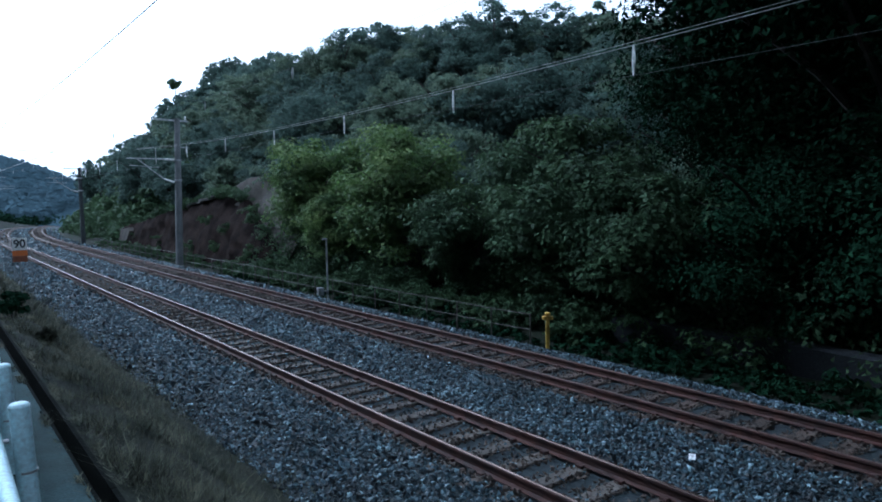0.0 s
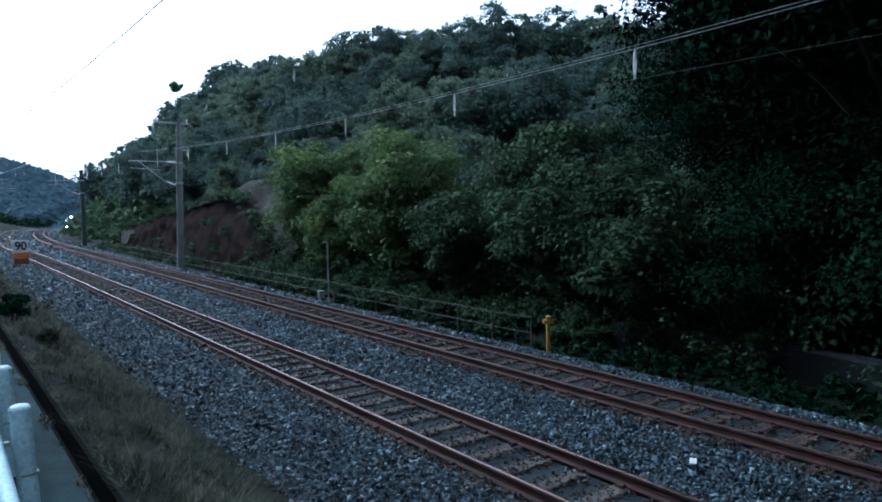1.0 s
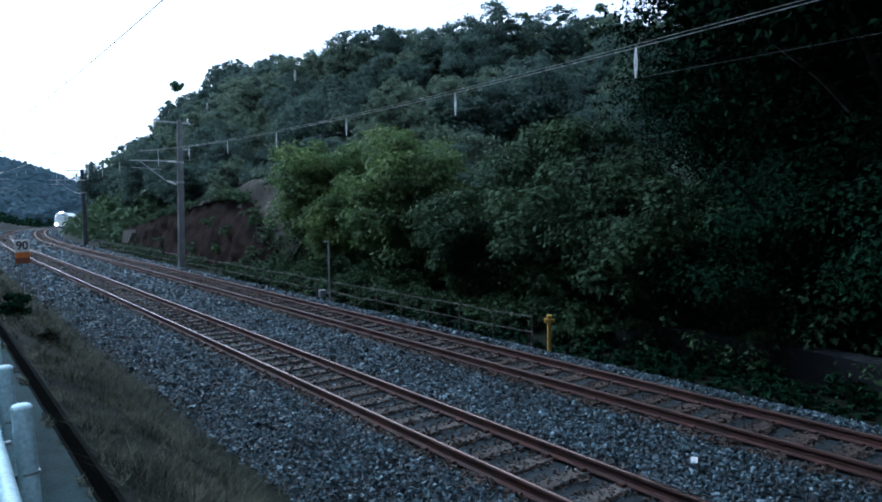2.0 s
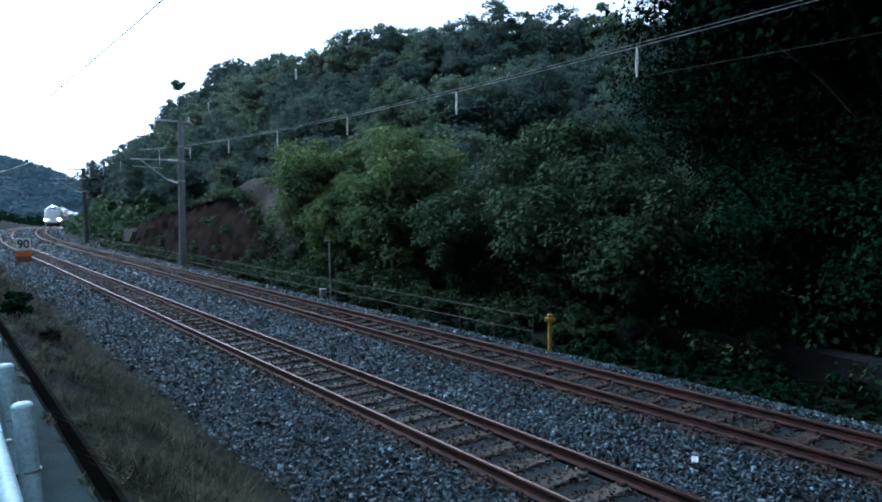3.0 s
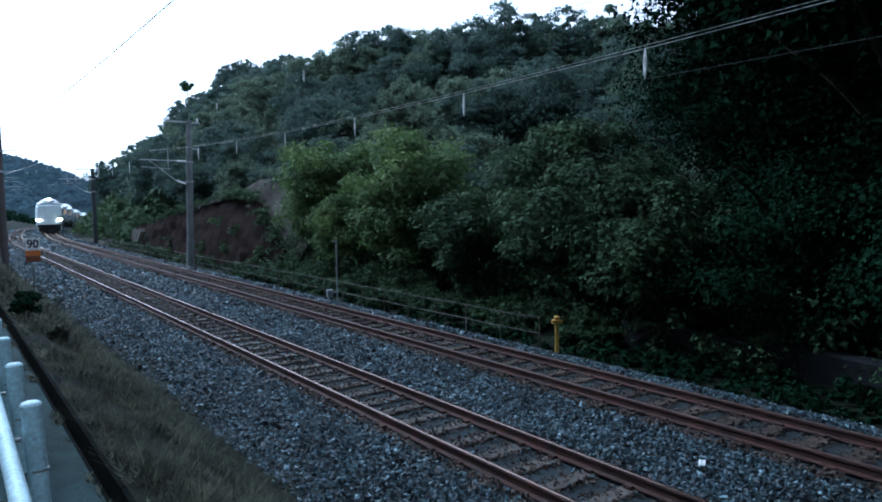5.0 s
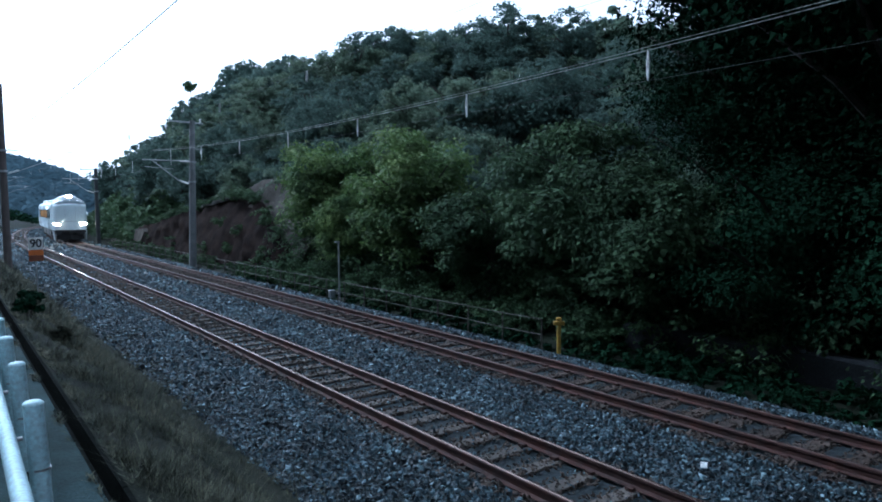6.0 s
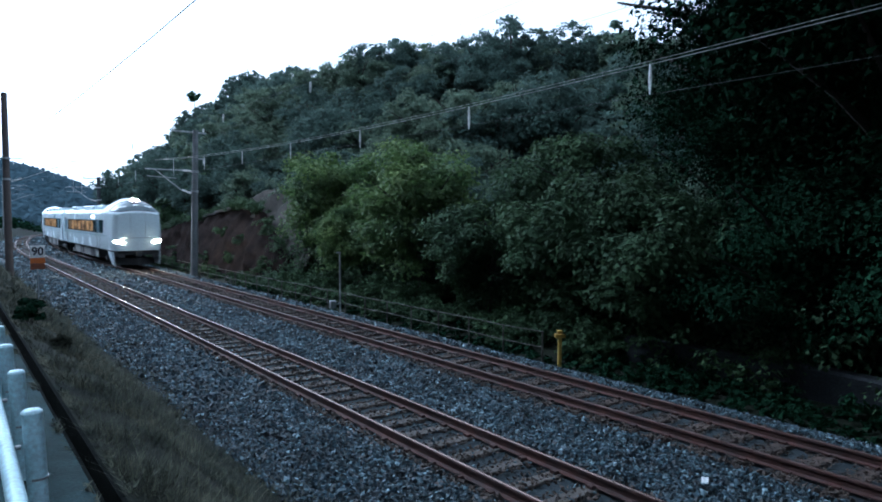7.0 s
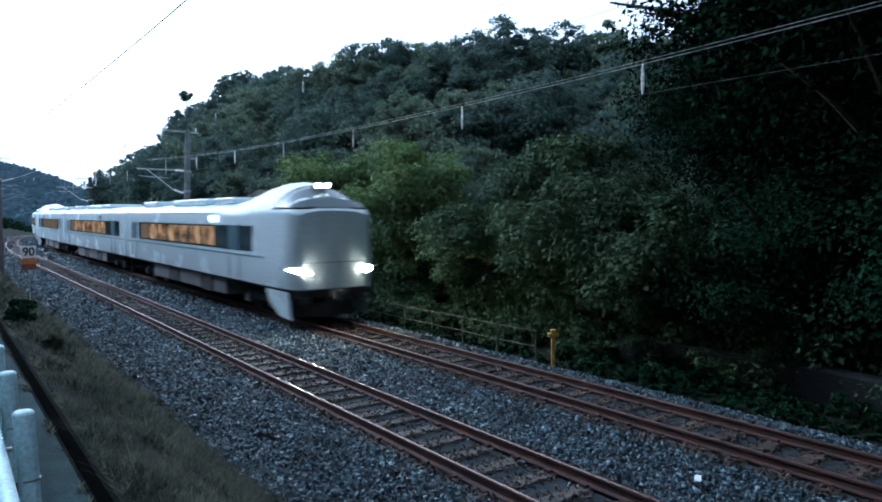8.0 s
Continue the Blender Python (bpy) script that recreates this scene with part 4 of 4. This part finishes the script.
# ---- grass on the bank ----
def bank_grass():
    rng = np.random.default_rng(17)
    n = 280000
    y = 3.0 + rng.random(n) ** 1.7 * 47
    u = rng.uniform(-5.02, -1.8, n)
    keep = rng.random(n) < np.interp(u, [-5.02, -4.4, -3.3, -2.7, -2.2, -1.8], [0.8, 1.0, 0.9, 0.6, 0.16, 0.03])
    keep &= (np.sin(y * 1.7 + u * 3) + np.sin(y * 0.6 - u * 2) + np.sin(y * 4.1 + u * 5) * 0.6 + rng.normal(0, 0.7, n)) > -0.9
    y, u = y[keep], u[keep]
    n = len(y)
    p = np.stack([6.0 + u, y, np.maximum(ground_z(6.0 + u, y), np.where(u > -2.75, bed_z(u), -9.0)) - 0.02], 1)
    a = rng.uniform(0, 6.283, n)
    clump = np.clip(0.55 + 0.45 * np.sin(y * 2.3 + u * 4.1) * np.sin(y * 0.9 - u * 2.7) + 0.35 * np.sin(y * 5.3 - u * 6.1), 0.15, 1.4)
    h = ((rng.uniform(0.03, 0.16, n) + 0.2 * (rng.random(n) < 0.07)) * clump + 0.03)[:, None]
    lean = np.stack([np.cos(a), np.sin(a), np.zeros(n)], 1) * h * rng.uniform(0.3, 1.7, n)[:, None]
    w = np.stack([-np.sin(a), np.cos(a), np.zeros(n)], 1) * (rng.uniform(0.0018, 0.0042, n) * np.clip(y / 8, 1, 4))[:, None]
    q = np.stack([p - w, p + w, p + lean + np.array([[0, 0, 1.0]]) * h * 0.9], 1)
    tagged(new("dry_grass", quad_mesh("dry_grass", q, [GRASS], True)), "dry yellow brown grass and weeds on the track bank", "grass", kind="stuff")


bank_grass()


def drain_weeds():
    """Moss and short weeds along both lips of the drain."""
    rng = np.random.default_rng(27)
    n = 26000
    y = 3.5 + rng.random(n) ** 1.5 * 30
    edge = rng.random(n) < 0.62
    x = np.where(edge, 0.95 + np.abs(rng.normal(0, 0.03, n)), 0.765 - np.abs(rng.normal(0, 0.02, n)))
    keep = (np.sin(y * 3.1 + edge * 2) + np.sin(y * 7.7 + edge) * 0.7 + rng.normal(0, 0.5, n)) > np.where(edge, 0.1, 1.0)
    x, y = x[keep], y[keep]
    n = len(x)
    p = np.stack([x, y, np.where(x > 0.88, ROAD_Z - 0.02, ROAD_Z)], 1)
    a = rng.uniform(0, 6.283, n)
    h = rng.uniform(0.02, 0.07, n)[:, None]
    d = np.stack([np.cos(a), np.sin(a), np.zeros(n)], 1)
    w = np.stack([-np.sin(a), np.cos(a), np.zeros(n)], 1) * rng.uniform(0.003, 0.009, n)[:, None]
    q = np.stack([p - w, p + w, p + d * h * 1.2 + np.array([[0, 0, 0.6]]) * h], 1)
    tagged(new("drain_weeds", quad_mesh("drain_weeds", q, [GRASS], True)), "short dry weeds and moss along the drain edges", "weeds", kind="stuff")


drain_weeds()


def bush(p, r, seed, mat, label):
    rng = np.random.default_rng(seed)
    th = base("bush", Matrix.Translation(p), label, "bush")
    sh = Shape()
    for k in range(6):
        a = k * 1.05
        sh.tube([(0, 0, -0.1), (math.cos(a) * r * 0.5, math.sin(a) * r * 0.5, r)], 0.012, 5, 0.005)
    part("stems", sh, BARK, th)
    part("foliage", quad_mesh("foliage", crown_quads(rng, (0, 0, r * 0.9), (r, r, r), 14, 2400, 0.08), [mat], True), mat, th)


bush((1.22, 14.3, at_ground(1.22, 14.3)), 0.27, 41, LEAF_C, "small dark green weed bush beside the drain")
bush((1.45, 12.0, at_ground(1.45, 12.0)), 0.14, 42, GRASS, "small dry weed clump beside the drain")

# ---- the train ----
CAR = 20.8
FRONT = 10.15  # from a car's middle to its nose


def section(y, cab, n=14):
    """One half outline of the body at y: from the sill up to the roof's middle."""
    w, top, flat = 1.46, 3.72, 3.2
    if cab:
        d = FRONT - y  # metres back from the nose
        top = float(np.interp(d, [0, 0.12, 0.5, 1.0, 1.5, 2.1, 2.8, 3.8, 4.8, 5.8], [3.40, 3.50, 3.82, 4.10, 4.26, 4.33, 4.31, 4.12, 3.88, 3.72]))
        w = float(np.interp(d, [0, 0.08, 0.25, 0.5, 0.9, 1.5], [1.14, 1.26, 1.36, 1.42, 1.45, 1.46]))
        flat = float(np.interp(d, [0, 0.3, 1, 5.8], [3.2, 3.25, 3.28, 3.2]))
    pts = [(w * 0.955, 1.08), (w * 0.985, 1.35), (w, 1.8), (w * 0.995, 2.5), (w * 0.97, flat - 0.12)]
    e = 2.4 if top < 3.8 else 1.75
    for i in range(n + 1):
        a = math.pi / 2 * i / n
        pts.append((w * 0.965 * max(math.cos(a), 0.0) ** (2 / e), flat + (top - flat) * max(math.sin(a), 0.0) ** (2 / e)))
    return pts


def body_shape(cab_front):
    ys = list(np.arange(-10.25, 4.2, 2.4)) + ([4.4, 5.4, 6.4, 7.0, 7.6, 8.2, 8.7, 9.1, 9.45, 9.7, 9.88, 10.0, 10.07, 10.12, FRONT] if cab_front else [5, 8, 10.25])
    rings = []
    for y in ys:
        half = section(y, cab_front)
        rings.append([(x, y, z) for x, z in half] + [(-x, y, z) for x, z in reversed(half[:-1])])
    return Shape().sweep(rings)


def patch(y0, y1, z_from, z_to, lift, rows=14):
    """A strip of the cab roof between two heights, lifted off the skin."""
    sh = Shape()
    rings = []
    for i in range(rows + 1):
        y = y0 + (y1 - y0) * i / rows
        half = [(x, z) for x, z in section(y, True, 26)]
        xs = [(x, z) for x, z in half if z >= z_from]
        full = xs + [(-x, z) for x, z in reversed(xs[:-1])]
        t = np.linspace(0, 1, 25)
        src = np.linspace(0, 1, len(full))
        fx, fz = np.interp(t, src, [p[0] for p in full]), np.interp(t, src, [p[1] for p in full])
        rings.append([(x * (1 + lift / 1.4), y + lift, z + lift) for x, z in zip(fx, fz)])
    sh.sweep(rings, close=False)
    inner = [[(x * 0.985, y - 0.03, z - 0.03) for x, y, z in r] for r in rings]
    sh.sweep(inner, close=False)
    return sh


def side_panel(y0, y1, z0, z1, x, d=0.02, bevel=0.0):
    return Shape().box((x, (y0 + y1) / 2, (z0 + z1) / 2), (d, y1 - y0, z1 - z0), bevel=bevel)


def bogie(car, y):
    th = part("bogie", Shape().box((0.82, y, 0.55), (0.14, 2.5, 0.26), bevel=0.03).box((-0.82, y, 0.55), (0.14, 2.5, 0.26), bevel=0.03).box((0, y, 0.62), (1.7, 0.5, 0.25), bevel=0.03), UNDER, car, "dark steel bogie frame")
    for e in (-1.05, 1.05):
        for x in (-0.566, 0.566):
            w = Shape().tube([(x - 0.06, y + e, 0.43), (x + 0.06, y + e, 0.43)], 0.43, 20)
            w.tube([(x + (0.08 if x < 0 else -0.08) - 0.01, y + e, 0.43), (x + (0.08 if x < 0 else -0.08) + 0.01, y + e, 0.43)], 0.455, 20)
            part("wheel", w, UNDER, th)
        part("axle", Shape().tube([(-0.7, y + e, 0.43), (0.7, y + e, 0.43)], 0.075, 10), UNDER, th)
        for x in (-0.93, 0.93):
            part("axle_box", Shape().box((x, y + e, 0.45), (0.16, 0.34, 0.3), bevel=0.03), BOXG, th)


def rail_car(cab, lit, label, flip=False, lamps=True):
    """A car with its nose (if it has one) at +y; rail level at z = 0."""
    car = base("train_car", pose(0, 0, 0), label, "train car", "cars of the train")
    body = part("body", body_shape(cab), CARW, car, "white painted body", smooth=True)
    side = (-1, 1)
    y_end = 4.9 if cab else 6.6
    for sx in side:
        x = sx * 1.462
        part("window_band", side_panel(-7.4, y_end + 2.4, 2.10, 2.92, x, 0.024), GLASS, body, "dark glass window band")
        y = -6.9
        k = 0
        while y + 1.35 < y_end:
            k += 1
            part("window_pane", side_panel(y, y + 1.32, 2.17, 2.86, sx * 1.468, 0.026, 0.0), LIT if lit and k > 1 else DIM, body, "warmly lit window pane" if lit and k > 1 else "dim window pane")
            y += 1.56
        part("door_window", side_panel(y_end + 0.3, y_end + 1.25, 2.12, 2.90, sx * 1.466, 0.03), DOORB, body, "blue grey door window")
        part("door_window", side_panel(-8.9, -7.95, 2.12, 2.90, sx * 1.466, 0.03), DOORB, body, "blue grey door window")
        for gy in (y_end + 0.28, y_end + 1.27, -8.92, -7.93):
            part("door_gap", side_panel(gy - 0.012, gy + 0.012, 1.15, 3.0, sx * 1.458, 0.02), UNDER, body)
        part("stripe", side_panel(-10.2, (8.2 if cab else 10.2), 1.985, 2.06, sx * 1.463, 0.02), CARW, body)
        part("stripe", side_panel(-10.2, (8.2 if cab else 10.2), 1.93, 1.985, sx * 1.462, 0.02), TEAL, body, "teal stripe")
        part("roof_edge_rail", Shape().tube([(sx * 1.40, -10.1, 3.34), (sx * 1.40, (4.0 if cab else 10.1), 3.34)], 0.022, 6), CARG, body)
        part("destination_lamp", side_panel(3.2, 4.0, 3.04, 3.22, sx * 1.445, 0.05), MARK if cab and lit else DOORB, body, "lit white destination panel" if cab and lit else "dark destination panel")
    for y0, y1 in ((-8.6, -6.0), (-3.4, 1.4), (2.2, 4.2)):
        part("roof_unit", Shape().box((0, (y0 + y1) / 2, 3.78), (1.9, y1 - y0, 0.26), bevel=0.06), CARW, body, "pale roof equipment cover")
    rng = random.Random(2)
    y = -5.6
    for ln in (2.6, 1.5, 2.9, 1.4, 1.6):
        if y + ln > 5.6:
            break
        part("equipment_box", Shape().box((0, y + ln / 2, 0.72), (2.5, ln - 0.15, rng.choice((0.6, 0.68, 0.52))), bevel=0.03), BOXG if ln > 1.5 else UNDER, car, "grey underfloor equipment box")
        y += ln
    part("underframe", Shape().box((0, -0.4, 1.05), (2.5, 18.6, 0.14)), UNDER, car)
    bogie(car, -7.0), bogie(car, 6.7)
    part("gangway", Shape().box((0, -10.36, 2.2), (1.3, 0.3, 2.1), bevel=0.05), UNDER, car, "dark gangway bellows")
    if cab:
        part("windshield", patch(FRONT - 1.25, FRONT - 0.10, 3.47, 5, 0.014), SCREEN, body, "large curved blue grey windscreen")

        def rim(d, z):
            half = section(FRONT - d, True, 40)
            zs, xs = [q[1] for q in half[4:]], [q[0] for q in half[4:]]
            return float(np.interp(z, zs, xs)) + 0.01
        low = [(rim(d, 3.46), FRONT - d + 0.012, 3.46) for d in (1.35, 1.0, 0.7, 0.45, 0.28, 0.18, 0.13)]
        part("windscreen_seal", Shape().tube(low + [(-x, y, z) for x, y, z in reversed(low)], 0.022, 6), UNDER, body, "black windscreen seal")
        half = section(FRONT - 1.27, True, 16)
        arch = [(x * 1.01, FRONT - 1.27, z + 0.012) for x, z in half if z > 3.46]
        part("windscreen_seal", Shape().tube(arch + [(-x, y, z) for x, y, z in reversed(arch[:-1])], 0.02, 6), UNDER, body, "black windscreen seal")
        part("front_groove", Shape().box((0, FRONT + 0.002, 1.86), (2.1, 0.012, 0.035)), CARG, body)
        for gx in (-0.42, 0.42):
            part("front_groove", Shape().box((gx, FRONT + 0.002, 2.62), (0.014, 0.01, 1.4)), CARG, body)
        for sx in side:
            def lens(half, tall, front):
                rings = []
                for e in np.linspace(-0.98, 0.98, 11):
                    x = 1.10 + half * e
                    d = float(np.interp(x, [1.13, 1.25, 1.35, 1.41, 1.45], [0, 0.08, 0.25, 0.5, 0.9]))
                    h, zc, y = tall * math.sqrt(1 - e * e) + 0.004, 1.62 + 0.05 * e, FRONT - d
                    rings.append([(sx * (x + 0.004), y + front, zc + h), (sx * (x + 0.004), y + front, zc - h), (sx * x, y - 0.05, zc - h), (sx * x, y - 0.05, zc + h)])
                return Shape().sweep(rings)
            part("lamp_housing", lens(0.33, 0.115, 0.006), GLASS, body, "dark headlamp housing")
            part("headlamp", lens(0.28, 0.08, 0.012), HEAD if lamps else GLASS, body, "glowing headlamp" if lamps else "unlit headlamp")
            part("snow_skirt", Shape().sweep([[(sx * 1.38, y, 1.0), (sx * 1.30, y, b), (sx * 1.24, y, b), (sx * 1.32, y, 1.0)] for y, b in ((8.2, 0.62), (9.0, 0.22), (9.75, 0.18))]), CARW, car, "white skirt plate")
            part("buffer_step", Shape().box((sx * 0.95, 9.95, 0.75), (0.35, 0.3, 0.2), bevel=0.02), UNDER, car)
        for e in (-0.13, 0.13):
            lamp = part("roof_headlamp", Shape().tube([(e, FRONT - 1.04, 4.17), (e, FRONT - 0.98, 4.17)], 0.072, 14), HEADT if lamps else GLASS, body, "glowing roof headlamp" if lamps else "unlit roof headlamp")
            # Tube added around each lamp so that it shines only ahead.
            ring = [[(e + r * math.cos(k * math.pi / 7), y, 4.17 + r * math.sin(k * math.pi / 7)) for k in range(14)] for y, r in ((FRONT - 1.3, 0.088), (FRONT - 0.74, 0.088), (FRONT - 0.74, 0.078), (FRONT - 1.3, 0.078))]
            part("beam_hood", Shape().sweep(ring, caps=False), CARG, lamp, "grey hood added to narrow the roof lamp beam")
        part("apron", Shape().box((0, 9.75, 0.95), (2.5, 0.5, 0.3), bevel=0.05), UNDER, car, "dark front apron")
        part("snow_plough", Shape().sweep([[(-1.1, 9.4, 0.2), (0, 9.95, 0.2), (1.1, 9.4, 0.2)], [(-1.1, 9.3, 0.62), (0, 9.85, 0.62), (1.1, 9.3, 0.62)]], close=False).sweep([[(-1.1, 9.35, 0.2), (0, 9.9, 0.2), (1.1, 9.35, 0.2)], [(-1.1, 9.25, 0.62), (0, 9.8, 0.62), (1.1, 9.25, 0.62)]], close=False), UNDER, car, "dark snow plough")
        part("coupler", Shape().tube([(0, 9.6, 0.88), (0, 10.25, 0.88)], 0.11, 10).box((0, 10.3, 0.88), (0.32, 0.26, 0.34), bevel=0.04), UNDER, car, "dark steel coupler")
    return car


cars = []
for i, (cab, lit, back, lamps) in enumerate([(True, True, False, True), (False, True, False, False), (True, False, True, False), (True, False, False, False), (False, True, False, False), (True, False, True, False)]):
    cars.append((rail_car(cab, lit, "white express train car with a domed cab and glowing headlamps" if i == 0 else ("white express train car with a domed driving cab" if cab else "white express train middle car with a window band"), lamps=lamps), back))

SPEED = 26.1
NOSE_AT_END = 18.0  # place of the nose along the line when the clip ends


def motions():
    """The train comes round the curve towards the road bank at a steady speed."""
    for i, (car, back) in enumerate(cars):
        rows = []
        for k in range(33):
            t = k * 0.25
            s = NOSE_AT_END + FRONT + i * CAR + SPEED * (8.0 - t)
            a, b = on_line(s - 7, FAR), on_line(s + 7, FAR)
            mid, d = (a + b) / 2, a - b
            rz = math.degrees(math.atan2(-d.x, d.y)) + (180 if back else 0)
            rows.append((t, pose(mid.x, mid.y, mid.z, 0, 0, rz)))
        walk(car, rows)


motions()
